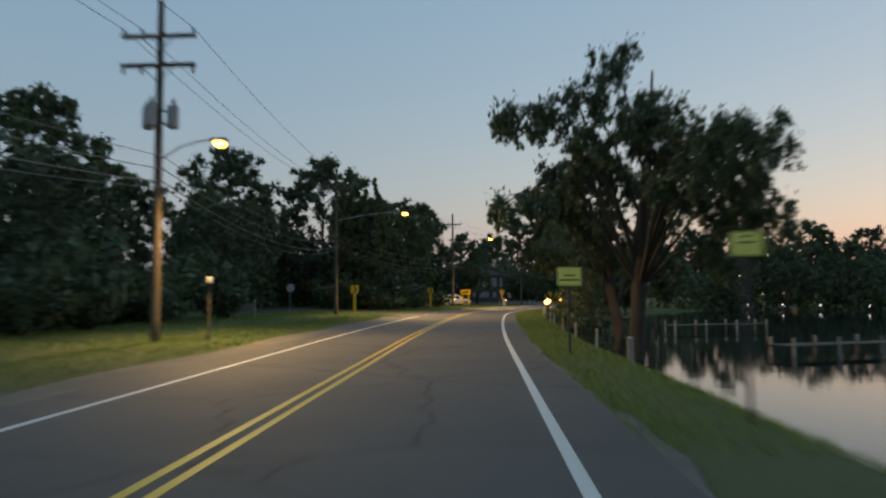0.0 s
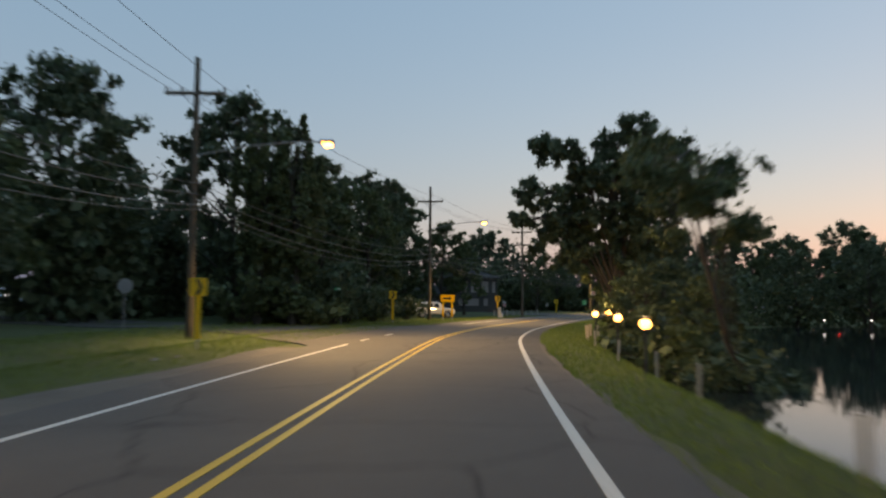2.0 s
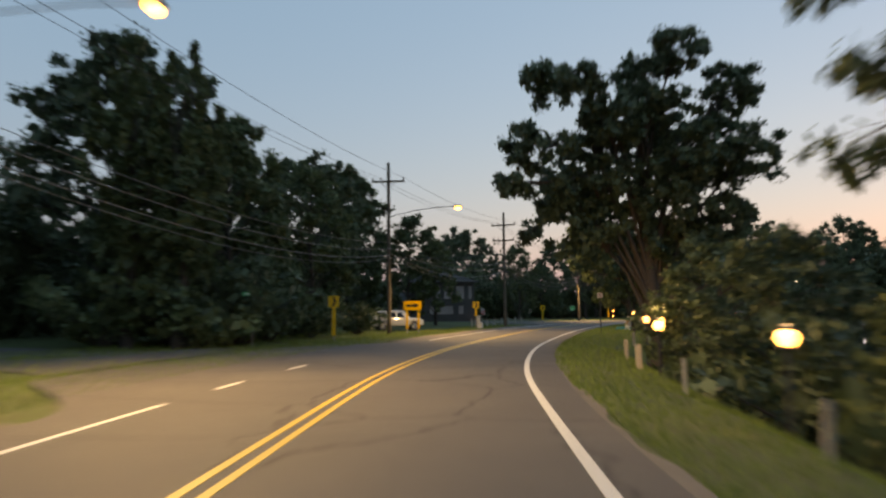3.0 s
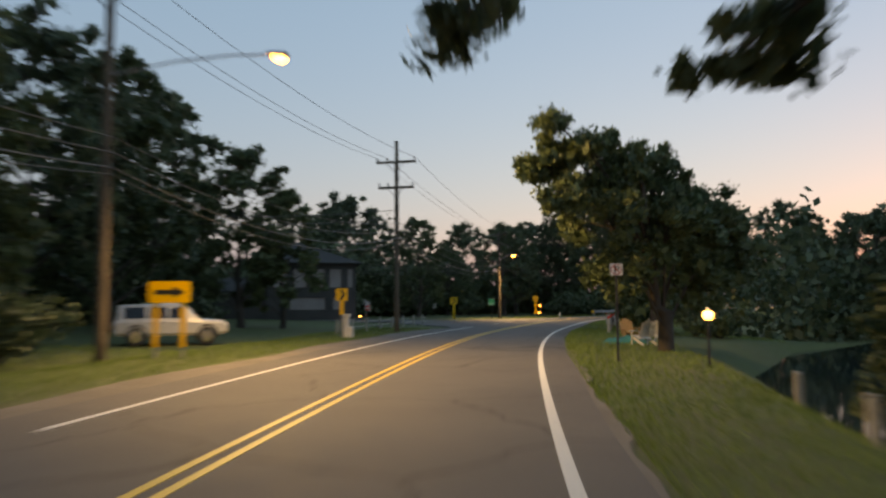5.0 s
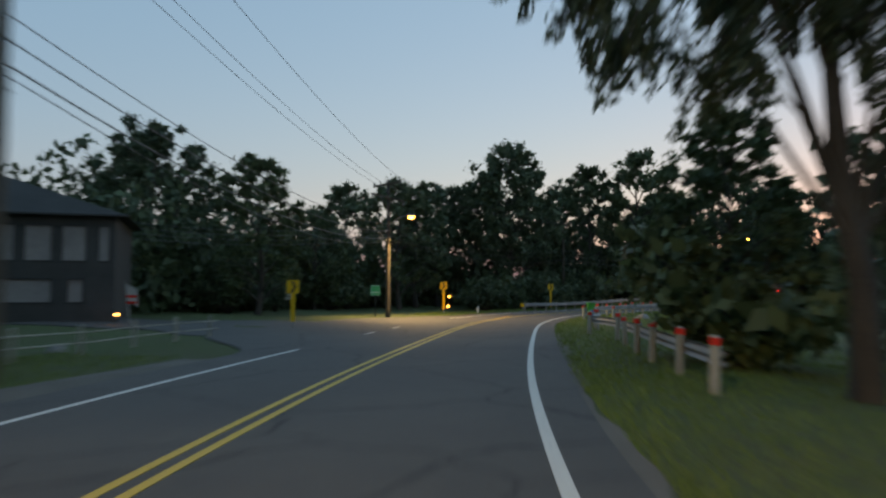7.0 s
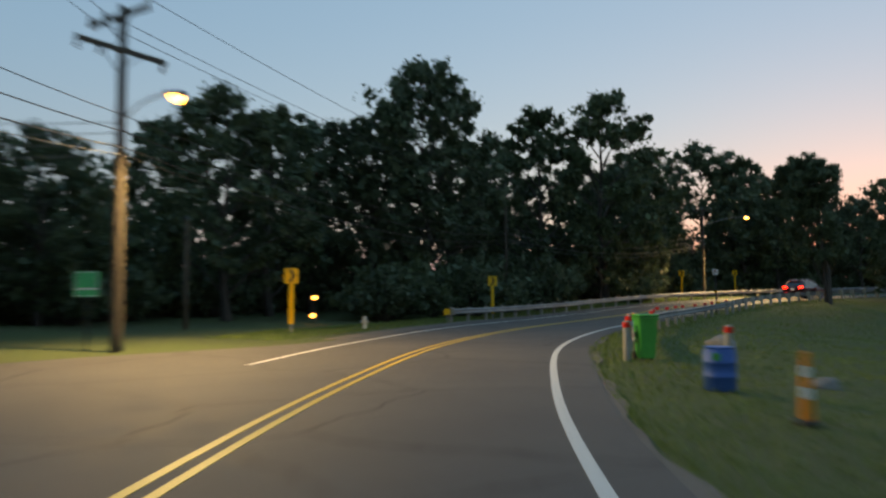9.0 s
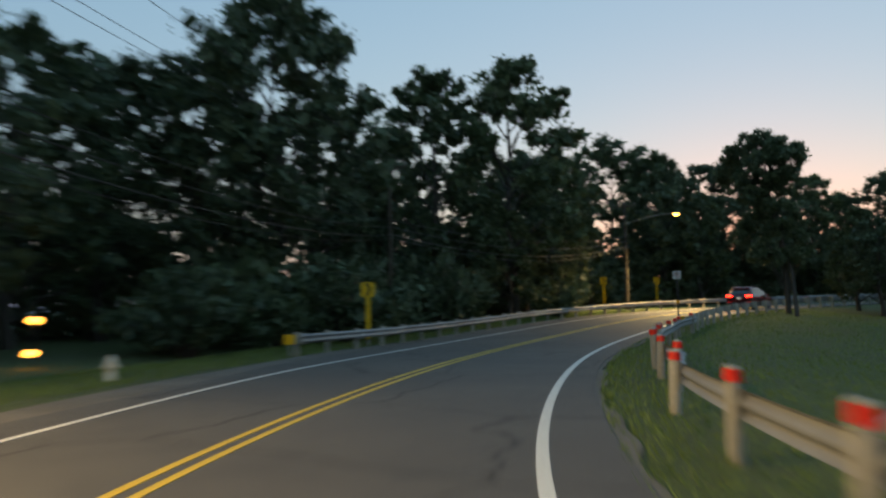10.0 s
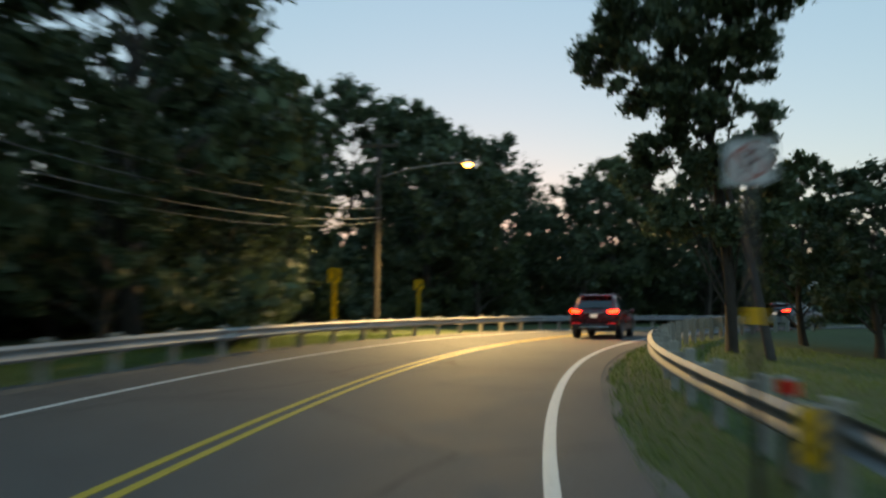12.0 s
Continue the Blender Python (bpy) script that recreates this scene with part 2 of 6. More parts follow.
def box(bm, c, size, rot=None, bevel=0.0):
    """A box with bevelled edges, centred at c."""
    made = bmesh.ops.create_cube(bm, size=1.0)["verts"]
    m = Matrix.Translation(c) @ (rot or Matrix()) @ Matrix.Diagonal((*size, 1))
    bmesh.ops.transform(bm, matrix=m, verts=made)
    if bevel:
        edges = list({e for v in made for e in v.link_edges})
        bmesh.ops.bevel(bm, geom=edges, offset=bevel, segments=2, affect="EDGES", profile=0.5)
    return bm


def tube(bm, p0, p1, r0, r1=None, n=10, caps=True):
    p0, p1 = Vector(p0), Vector(p1)
    r1 = r0 if r1 is None else r1
    q = (p1 - p0).to_track_quat("Z", "Y").to_matrix()
    rings = []
    for p, r in ((p0, r0), (p1, r1)):
        rings.append([bm.verts.new(p + q @ Vector((r * math.cos(a), r * math.sin(a), 0))) for a in (2 * math.pi * k / n for k in range(n))])
    for k in range(n):
        bm.faces.new((rings[0][k], rings[0][(k + 1) % n], rings[1][(k + 1) % n], rings[1][k]))
    if caps:
        bm.faces.new(rings[0][::-1])
        bm.faces.new(rings[1])
    return bm


def lathe(bm, profile, n=16, c=(0, 0, 0)):
    """Turns a list of (radius, height) round the z axis."""
    rings = [[bm.verts.new((c[0] + r * math.cos(2 * math.pi * k / n), c[1] + r * math.sin(2 * math.pi * k / n), c[2] + z)) for k in range(n)] for r, z in profile]
    for a, b in zip(rings, rings[1:]):
        for k in range(n):
            bm.faces.new((a[k], a[(k + 1) % n], b[(k + 1) % n], b[k]))
    bm.faces.new(rings[0][::-1])
    bm.faces.new(rings[-1])
    return bm


def plate(bm, outline, depth, m=None):
    """A flat plate in the xz plane with the given outline, depth along y."""
    m = m or Matrix()
    a = [bm.verts.new(m @ Vector((x, -depth / 2, z))) for x, z in outline]
    b = [bm.verts.new(m @ Vector((x, depth / 2, z))) for x, z in outline]
    bm.faces.new(a)
    bm.faces.new(b[::-1])
    for k in range(len(a)):
        j = (k + 1) % len(a)
        bm.faces.new((a[j], a[k], b[k], b[j]))
    return bm


def rounded(w, h, r, cz=0.0, n=4):
    out = []
    for sx, sz, a0 in ((1, -1, -90), (1, 1, 0), (-1, 1, 90), (-1, -1, 180)):
        for k in range(n + 1):
            a = radians(a0 + 90 * k / n)
            out.append((sx * (w / 2 - r) + r * math.cos(a), cz + sz * (h / 2 - r) + r * math.sin(a)))
    return out


def ring_tube(V, F, pts, radii, n=6):
    """Adds a bent tapering tube to the lists V and F."""
    base = len(V)
    for i, p in enumerate(pts):
        q = (pts[min(i + 1, len(pts) - 1)] - pts[max(i - 1, 0)]).to_track_quat("Z", "Y").to_matrix()
        for k in range(n):
            a = 2 * math.pi * k / n
            V.append(tuple(p + q @ Vector((radii[i] * math.cos(a), radii[i] * math.sin(a), 0))))
    for i in range(len(pts) - 1):
        for k in range(n):
            j = (k + 1) % n
            F.append((base + i * n + k, base + i * n + j, base + (i + 1) * n + j, base + (i + 1) * n + k))


BM = bmesh.new

# ---------------- the road's line ----------------
CTRL = [(-8.6, -90), (-4.9, -40), (-2.0, 14.0), (-1.2, 28.3), (-.15, 42.5), (1.2, 57), (2.1, 64.2), (4.3, 75), (7.8, 87.2),
        (12.5, 101.6), (18.3, 116.2), (28.1, 136.5), (31.8, 143.0), (36.6, 150.1), (41.5, 155.4), (47.3, 160.7), (54.0, 166.0),
        (61.5, 171.0), (69.0, 175.1), (77.1, 178.3), (86.3, 180.1), (96.3, 180.2), (106, 178.5), (117, 174), (130, 166), (152, 149), (186, 118)]


def road_line(step=0.5):
    p = np.array(CTRL, float)
    p = np.vstack([2 * p[0] - p[1], p, 2 * p[-1] - p[-2]])
    out = []
    for i in range(1, len(p) - 2):
        a, b, c, d = p[i - 1:i + 3]
        n = max(2, int(np.hypot(*(c - b)) / step))
        for k in range(n):
            u = k / n
            out.append(.5 * (2 * b + (c - a) * u + (2 * a - 5 * b + 4 * c - d) * u * u + (3 * b - a - 3 * c + d) * u ** 3))
    out = np.array(out)
    for _ in range(60):
        out[1:-1] = (out[:-2] + 2 * out[1:-1] + out[2:]) / 4
    s = np.r_[0, np.cumsum(np.hypot(*np.diff(out, axis=0).T))]
    grid = np.arange(0, s[-1], step)
    return grid, np.stack([np.interp(grid, s, out[:, k]) for k in (0, 1)], 1)


RS, RC = road_line()
RT = np.gradient(RC, axis=0)
RT /= np.hypot(*RT.T)[:, None]
RN = np.stack([RT[:, 1], -RT[:, 0]], 1)
RS = RS - RS[np.argmin(np.abs(RC[:, 1]))]
# the bend's small sideways corrections and the rise of the road beyond it
KNOT = [140, 150, 160, 170, 180, 190, 200, 210, 220, 230, 240, 250, 260]
SIDE = [0, .1, 0, -.19, -.35, -.27, .15, .59, .79, .83, .79, .7, .6]
RISE = [0, 0, -.02, -.04, -.08, .05, .45, .78, 1.00, 1.16, 1.30, 1.40, 1.50]


def eased(y):
    y = np.interp(RS, KNOT, y)
    for _ in range(60):
        y[1:-1] = (y[:-2] + 2 * y[1:-1] + y[2:]) / 4
    return y


RC = RC + RN * eased(SIDE)[:, None]
RT = np.gradient(RC, axis=0)
for _ in range(40):
    RT[1:-1] = (RT[:-2] + 2 * RT[1:-1] + RT[2:]) / 4
RT /= np.hypot(*RT.T)[:, None]
RN = np.stack([RT[:, 1], -RT[:, 0]], 1)
RZ = eased(RISE)


def road_z(s):
    return float(np.interp(s, RS, RZ))


def at(s, d, h=0.0):
    """The place at s metres along the road, d metres to the right of its centre line, h above the road."""
    return Vector((np.interp(s, RS, RC[:, 0]) + d * np.interp(s, RS, RN[:, 0]), np.interp(s, RS, RC[:, 1]) + d * np.interp(s, RS, RN[:, 1]), road_z(s) + h))


def bearing(s):
    """The turn about z that sets local +y along the road."""
    return math.atan2(-np.interp(s, RS, RT[:, 0]), np.interp(s, RS, RT[:, 1]))


def beside(s, d, h=0.0, turn=0.0):
    return Matrix.Translation(at(s, d, h)) @ Matrix.Rotation(bearing(s) + radians(turn), 4, "Z")


def road_coords(x, y):
    """Arrays of s and d of the points."""
    s, d = np.empty(len(x)), np.empty(len(x))
    for i in range(0, len(x), 4000):
        q = np.stack([x[i:i + 4000], y[i:i + 4000]], 1)
        k = np.argmin(((q[:, None] - RC[None, ::2]) ** 2).sum(2), 1) * 2
        v = q - RC[k]
        s[i:i + 4000] = RS[k]
        d[i:i + 4000] = np.sign((v * RN[k]).sum(1)) * np.hypot(*v.T)
    return s, d


LAKE = [(5.4, -90), (6.3, 0), (7.3, 30), (9.3, 52), (13.4, 75), (18.9, 88), (22.8, 96), (31.5, 105.5), (44, 112), (56, 109), (68, 92), (76, 50), (82, 0), (80, -90)]
WATER_Z = -0.95


def inside_distance(x, y, poly):
    """Signed distance to a polygon, positive inside."""
    px, py = np.array(poly).T
    best, odd = np.full(len(x), 1e9), np.zeros(len(x), bool)
    for i in range(len(px)):
        x0, y0, x1, y1 = px[i - 1], py[i - 1], px[i], py[i]
        u = np.clip(((x - x0) * (x1 - x0) + (y - y0) * (y1 - y0)) / ((x1 - x0) ** 2 + (y1 - y0) ** 2), 0, 1)
        best = np.minimum(best, np.hypot(x - x0 - u * (x1 - x0), y - y0 - u * (y1 - y0)))
        odd ^= ((y0 > y) != (y1 > y)) & (x < (x1 - x0) * (y - y0) / (y1 - y0 + 1e-12) + x0)
    return np.where(odd, best, -best)


def ground_z(x, y):
    x, y = np.atleast_1d(np.asarray(x, float)), np.atleast_1d(np.asarray(y, float))
    s, d = road_coords(x, y)
    base = np.interp(s, RS, RZ) * np.exp(-np.maximum(np.abs(d) - 12, 0) / 60)
    left, right = np.maximum(-d - 7.5, 0), np.maximum(d - 6.2, 0)
    z = base - 0.05 + 0.02 * np.minimum(left, 25) - 0.012 * np.minimum(right, 40)
    inner = (s > 105) & (d > 5.5)
    z = z - np.where(inner, 0.07 * np.minimum(right, 11) * np.clip((s - 105) / 25, 0, 1), 0)
    rough = 0.06 * np.sin(x * .7 + 1.3 * np.sin(y * .31)) * np.sin(y * .53 + np.sin(x * .23))
    z = z + rough * np.clip((np.abs(d) - 5.5) / 4, 0, 1)
    k = inside_distance(x, y, LAKE)
    t = np.clip((k + 3.0) / 5.0, 0, 1)
    t = t * t * (3 - 2 * t) * np.clip((np.abs(d) - 5.0) / 2.0, 0, 1)
    return z * (1 - t) + t * -2.2


def gz(x, y):
    return float(ground_z(x, y)[0])


def on_ground(s, d, turn=0.0, sink=0.0):
    p = at(s, d)
    return Matrix.Translation((p.x, p.y, gz(p.x, p.y) - sink)) @ Matrix.Rotation(bearing(s) + radians(turn), 4, "Z")


# ---------------- ground, water, road ----------------
def build_ground():
    def axis(lo, hi, fine_lo, fine_hi, step):
        a = list(np.arange(fine_lo, fine_hi + .01, step))
        g, v = step, fine_lo
        lows = []
        while v > lo:
            g *= 1.35
            v -= g
            lows.append(v)
        g, v, highs = step, a[-1], []
        while v < hi:
            g *= 1.35
            v += g
            highs.append(v)
        return np.array(lows[::-1] + a + highs)
    gx, gy = axis(-2500, 2500, -40, 150, 1.25), axis(-2500, 2500, -30, 215, 1.25)
    X, Y = np.meshgrid(gx, gy)
    Z = ground_z(X.ravel(), Y.ravel())
    verts = np.stack([X.ravel(), Y.ravel(), Z], 1)
    w, h = len(gx), len(gy)
    i = (np.arange(h - 1)[:, None] * w + np.arange(w - 1)[None]).ravel()
    faces = np.stack([i, i + 1, i + w + 1, i + w], 1)
    ob = link_mesh("ground", verts.tolist(), faces.tolist(), "turf", smooth=True)
    tagged(ob, "rough roadside turf with dry worn patches", "ground", kind="structure")


def build_water():
    verts = [(x, y, WATER_Z) for x, y in LAKE]
    cx, cy = 40, 20
    big = [(cx + (x - cx) * 1.06, cy + (y - cy) * 1.03, WATER_Z) for x, y, _ in verts]
    ob = link_mesh("water", big, [list(range(len(big)))], "lake_water")
    tagged(ob, "still dark lake water mirroring the dusk sky", "lake", kind="structure")


def ribbon(name, s0, s1, d0, d1, lift, mat, step=0.5, thick=0.05, parent=None):
    """A strip of road surface between two offsets, with real thickness. d0, d1: numbers or functions of s."""
    f0, f1 = (d0 if callable(d0) else (lambda s: d0)), (d1 if callable(d1) else (lambda s: d1))
    ss = np.arange(s0, s1 + step / 2, step)
    verts, faces = [], []
    for s in ss:
        a, b = at(s, f0(s), lift), at(s, f1(s), lift)
        verts += [a, b, b - Vector((0, 0, thick)), a - Vector((0, 0, thick))]
    for k in range(len(ss) - 1):
        i = 4 * k
        for j in range(4):
            faces.append((i + j, i + 4 + j, i + 4 + (j + 1) % 4, i + (j + 1) % 4))
    faces += [(0, 1, 2, 3), tuple(range(len(verts) - 1, len(verts) - 5, -1))]
    return link_mesh(name, [tuple(v) for v in verts], faces, mat, parent)


def smooth_step(s, a, b):
    t = min(max((s - a) / (b - a), 0), 1)
    return t * t * (3 - 2 * t)


def left_edge(s):
    """The asphalt's left edge: it widens where two side streets join."""
    e = -4.1 - 0.9 * smooth_step(s, 165, 175)
    e -= 5.2 * smooth_step(s, 55, 64) * (1 - smooth_step(s, 74, 82))
    e -= 5.0 * smooth_step(s, 124, 134) * (1 - smooth_step(s, 150, 160))
    return e


def right_edge(s):
    return 4.35 + 0.12 * math.sin(s * 0.21)


build_ground()
build_water()
road = ribbon("road", -85, 262, left_edge, right_edge, 0.0, "asphalt", thick=0.25)
tagged(road, "worn grey two-lane asphalt road, patched and cracked", "road", kind="structure")
for s0, s1 in ((-85, 55), (83, 123), (161, 262)):
    sh = ribbon("shoulder", s0, s1, lambda s: left_edge(s) - 1.0 - 0.2 * math.sin(s * .5), left_edge, -0.015, "gravel_shoulder", thick=0.2)
    tagged(sh, "narrow strip of grey-brown roadside gravel", "shoulder", kind="structure")
sh = ribbon("shoulder", -85, 262, right_edge, lambda s: right_edge(s) + 0.16 + 0.08 * math.sin(s * .9) + 0.05 * math.sin(s * 2.7), -0.015, "gravel_shoulder", thick=0.2)
tagged(sh, "narrow strip of grey-brown roadside gravel", "shoulder", kind="structure")


def line_left(s):
    return -2.95 - 0.55 * smooth_step(s, 158, 172)


def line(name, s0, s1, d, width, mat, label):
    f = d if callable(d) else (lambda s: d)
    ob = ribbon(name, s0, s1, lambda s: f(s) - width / 2, lambda s: f(s) + width / 2, 0.006, mat, thick=0.006)
    tagged(ob, label, "road marking", kind="structure")


line("centre_line", -85, 262, -0.13, 0.11, "yellow_paint", "worn yellow centre line, one of a double pair")
line("centre_line", -85, 262, 0.13, 0.11, "yellow_paint", "worn yellow centre line, one of a double pair")
line("edge_line", -85, 262, 3.57, 0.14, "white_paint", "worn white edge line along the road")
for s0, s1 in ((-85, 57), (84, 126), (152, 262)):
    line("edge_line", s0, s1, line_left, 0.12, "white_paint", "worn white edge line along the road")
for s0 in (59.5, 64.5, 134.0, 139.0):
    line("edge_line", s0, s0 + 1.6, line_left, 0.12, "white_paint", "short white dash across a side street")


def side_street(s0, s1, reach, label):
    verts, faces, n = [], [], 24
    for k in range(n + 1):
        u = k / n
        d = -8.6 - u * reach
        flare = 3.0 * (1 - smooth_step(u * reach, 0, 6))
        for s in (s0 - flare, s1 + flare):
            p = at(s, d)
            verts.append((p.x, p.y, max(gz(p.x, p.y) + 0.035, road_z(s) - 0.02)))
        for s in (s1 + flare, s0 - flare):
            p = at(s, d)
            verts.append((p.x, p.y, gz(p.x, p.y) - 0.2))
    for k in range(n):
        i = 4 * k
        for j in range(4):
            faces.append((i + j, i + 4 + j, i + 4 + (j + 1) % 4, i + (j + 1) % 4))
    ob = link_mesh("side_street", verts, faces, "asphalt")
    tagged(ob, label, "street", kind="structure")


side_street(65.5, 72.5, 45, "narrow grey asphalt side street running into trees")
side_street(135.5, 143.5, 12, "short grey asphalt apron of a driveway")


# ---------------- signs ----------------
def chevron_sign(m, pole_to=0.0, size=(0.58, 0.62), top=2.4, turn=0.0, low=0.35):
    """A yellow curve marker on a post wrapped in yellow sheeting. Faces local -y."""
    t = thing("chevron_sign", m @ Matrix.Rotation(radians(turn), 4, "Z"), "yellow chevron curve sign on a yellow-sheeted post", "road sign", "chevron signs along the curve")
    w, h = size
    c = top - h / 2
    face = part("sign_face", plate(BM(), rounded(w, h, 0.06, c), 0.006), "sign_yellow", t)
    k = w / 0.72
    pts = [(-0.14, 0.33), (0.02, 0.33), (0.2, 0.0), (0.02, -0.33), (-0.14, -0.33), (0.04, 0.0)]
    part("arrow", plate(BM(), [(k * x, c + k * z) for x, z in pts], 0.003, Matrix.Translation((0, -0.0052, 0))), "sign_black", face, "black chevron arrow")
    part("sheeting", box(BM(), (0, 0.028, (low + c - h / 2) / 2), (0.19, 0.012, c - h / 2 - low), None, 0.003), "sign_yellow", t, "yellow reflective post strip")
    b = BM()
    box(b, (0, 0.055, (top - 0.05 + pole_to) / 2 - 0.2), (0.075, 0.03, top - 0.05 - pole_to + 0.4), None, 0.004)
    part("post", b, "galvanised", t)
    for z in (c + 0.2, c - 0.2):
        part("bolt", tube(BM(), (0, -0.012, z), (0, 0.05, z), 0.012, n=6), "galvanised", t)
    return t


def arrow_sign(m):
    t = thing("arrow_sign", m, "large yellow arrow board on two yellow-sheeted posts", "road sign")
    c = 2.02
    face = part("sign_face", plate(BM(), rounded(1.32, 0.66, 0.05, c), 0.008), "sign_yellow", t)
    pts = [(-0.46, 0.07), (0.12, 0.07), (0.12, 0.17), (0.48, 0.0), (0.12, -0.17), (0.12, -0.07), (-0.46, -0.07)]
    part("arrow", plate(BM(), [(x, c + z) for x, z in pts], 0.003, Matrix.Translation((0, -0.0062, 0))), "sign_black", face, "black arrow pointing along the curve")
    for x in (-0.43, 0.43):
        part("post", box(BM(), (x, 0.06, 1.0), (0.09, 0.06, 2.6), None, 0.006), "galvanised", t)
        part("sheeting", box(BM(), (x, 0.022, 1.02), (0.17, 0.012, 1.34), None, 0.003), "sign_yellow", t, "yellow reflective post strip")
    return t


def bars(parent, c, w, rows, mat="sign_black", y=-0.0052, hgt=0.05, gap=0.1):
    for k, f in enumerate(rows):
        part("text_bar", plate(BM(), [(-w * f / 2, c - k * gap), (w * f / 2, c - k * gap), (w * f / 2, c - k * gap - hgt), (-w * f / 2, c - k * gap - hgt)], 0.003, Matrix.Translation((0, y, 0))), mat, parent)


def parking_symbol(face, centre, r=0.15):
    """A slashed ring round a letter P."""
    def ring(b, cx, cz, r0, r1, n, y):
        p = [[b.verts.new((cx + q * math.cos(2 * math.pi * k / n), y, cz + q * math.sin(2 * math.pi * k / n))) for k in range(n)] for q in (r0, r1)]
        for k in range(n):
            j = (k + 1) % n
            b.faces.new((p[0][k], p[0][j], p[1][j], p[1][k]))
        return b
    letter = ring(BM(), 0.025, centre + 0.04, 0.028, 0.058, 14, -0.0046)
    plate(letter, [(-0.055, centre - 0.1), (-0.02, centre - 0.1), (-0.02, centre + 0.098), (-0.055, centre + 0.098)], 0.002, Matrix.Translation((0, -0.0056, 0)))
    part("letter", letter, "sign_black", face, "black letter on the sign")
    part("ring", ring(BM(), 0, centre, r * .82, r, 28, -0.0064), "faded_red", face, "faded red ring")
    part("slash", plate(BM(), [(-.12, centre + .098), (-.098, centre + .12), (.12, centre - .098), (.098, centre - .12)], 0.002, Matrix.Translation((0, -0.0082, 0))), "faded_red", face, "faded red slash")


def plate_sign(m, w, h, centre, mat, label, category="road sign", rows=(0.7, 0.5), bar="sign_black", post=True, r=0.04, group=""):
    """A flat sign on a U-channel post, facing local -y."""
    t = thing("road_sign", m, label, category, group)
    face = part("sign_face", plate(BM(), rounded(w, h, r, centre), 0.006), mat, t)
    n = len(rows)
    gap = h * 0.72 / max(n, 1)
    if rows:
        bars(face, centre + h * 0.33, w, rows, bar, hgt=gap * 0.3, gap=gap)
    else:
        parking_symbol(face, centre)
    border = BM()
    o, i = rounded(w * 0.95, h * 0.95, r * .8, centre), rounded(w * 0.9, h * 0.9, r * .7, centre)
    a, b = [border.verts.new((x, -0.0045, z)) for x, z in o], [border.verts.new((x, -0.0045, z)) for x, z in i]
    for k in range(len(a)):
        j = (k + 1) % len(a)
        border.faces.new((a[k], a[j], b[j], b[k]))
    part("border", border, bar, face)
    if post:
        p = BM()
        box(p, (0, 0.045, centre / 2 - 0.1), (0.06, 0.03, centre + h * 0.9 + 0.2), None, 0.004)
        part("post", p, "dark_steel", t)
        for z in (centre + h * 0.28, centre - h * 0.28):
            part("bolt", tube(BM(), (0, -0.01, z), (0, 0.04, z), 0.011, n=6), "galvanised", t)
    return t


chevron_sign(on_ground(53.4, -7.3), turn=4)
chevron_sign(on_ground(82.6, -7.9), top=2.5, turn=6)
arrow_sign(on_ground(96.3, -7.6, 3))
chevron_sign(on_ground(110.3, -6.5), top=2.45, turn=8, low=1.15)
chevron_sign(on_ground(138.4, -7.5), top=2.25, turn=2)
chevron_sign(on_ground(163.9, -8.0), top=2.6, turn=10)
chevron_sign(on_ground(181.4, -6.2), top=2.7, turn=8)
chevron_sign(on_ground(213.0, -9.2), top=2.95, turn=10, low=.6)
chevron_sign(on_ground(224.5, -14.2), top=2.9, turn=22, low=.6)

plate_sign(on_ground(10.4, 6.3, 4), 0.46, 0.34, 2.33, "sign_pale_yellow", "pale yellow notice sign on a steel post by the lake", rows=(0.3, 0.5, 0.0001))
plate_sign(on_ground(20.6, 5.12, 3), 0.68, 0.52, 2.12, "sign_pale_yellow", "pale yellow notice sign on a steel post by the lake", rows=(0.0001, 0.45, 0.82))
plate_sign(on_ground(96.0, 5.7, 2), 0.36, 0.34, 2.56, "sign_white", "small white sign with a slashed ring on a tall grey post", rows=())
sign = plate_sign(on_ground(191.0, 5.2, -4), 0.39, 0.39, 2.77, "sign_white", "white sign with a slashed ring by the inner guardrail", rows=())
part("marker_plate", plate(BM(), rounded(0.15, 0.14, 0.01, 1.5), 0.005), "reflector_amber", sign, "small amber reflective plate")
plate_sign(on_ground(155.2, -9.3, 4), 0.72, 0.72, 1.85, "sign_green", "square green road sign by the side street", rows=(0.0001, 0.0001, 0.8), bar="sign_white")
plate_sign(on_ground(157.0, -17.5, 0), 0.6, 0.6, 1.25, "sign_white", "small pale yard sign under the trees", "yard sign", rows=(0.6, 0.6))
plate_sign(on_ground(233.0, 6.2, 40), 0.5, 0.6, 2.3, "sign_white", "white road sign past the bend", rows=(0.5, 0.6))


def street_name_sign(m):
    t = thing("street_sign", m, "green street-name blade on a slim steel post", "street sign")
    blade = part("blade", plate(BM(), rounded(0.95, 0.17, 0.02, 2.45), 0.006), "sign_green", t)
    bars(blade, 2.485, 0.95, (0.72,), "sign_white", hgt=0.07)
    part("post", tube(BM(), (0, 0.02, -0.3), (0, 0.02, 2.5), 0.03, n=10), "galvanised", t)
    part("cap", lathe(BM(), [(0.034, 2.48), (0.036, 2.52), (0.02, 2.55)], 10, (0, 0.02, 0)), "galvanised", t)
    return t


street_name_sign(on_ground(76.5, -9.4, 6))


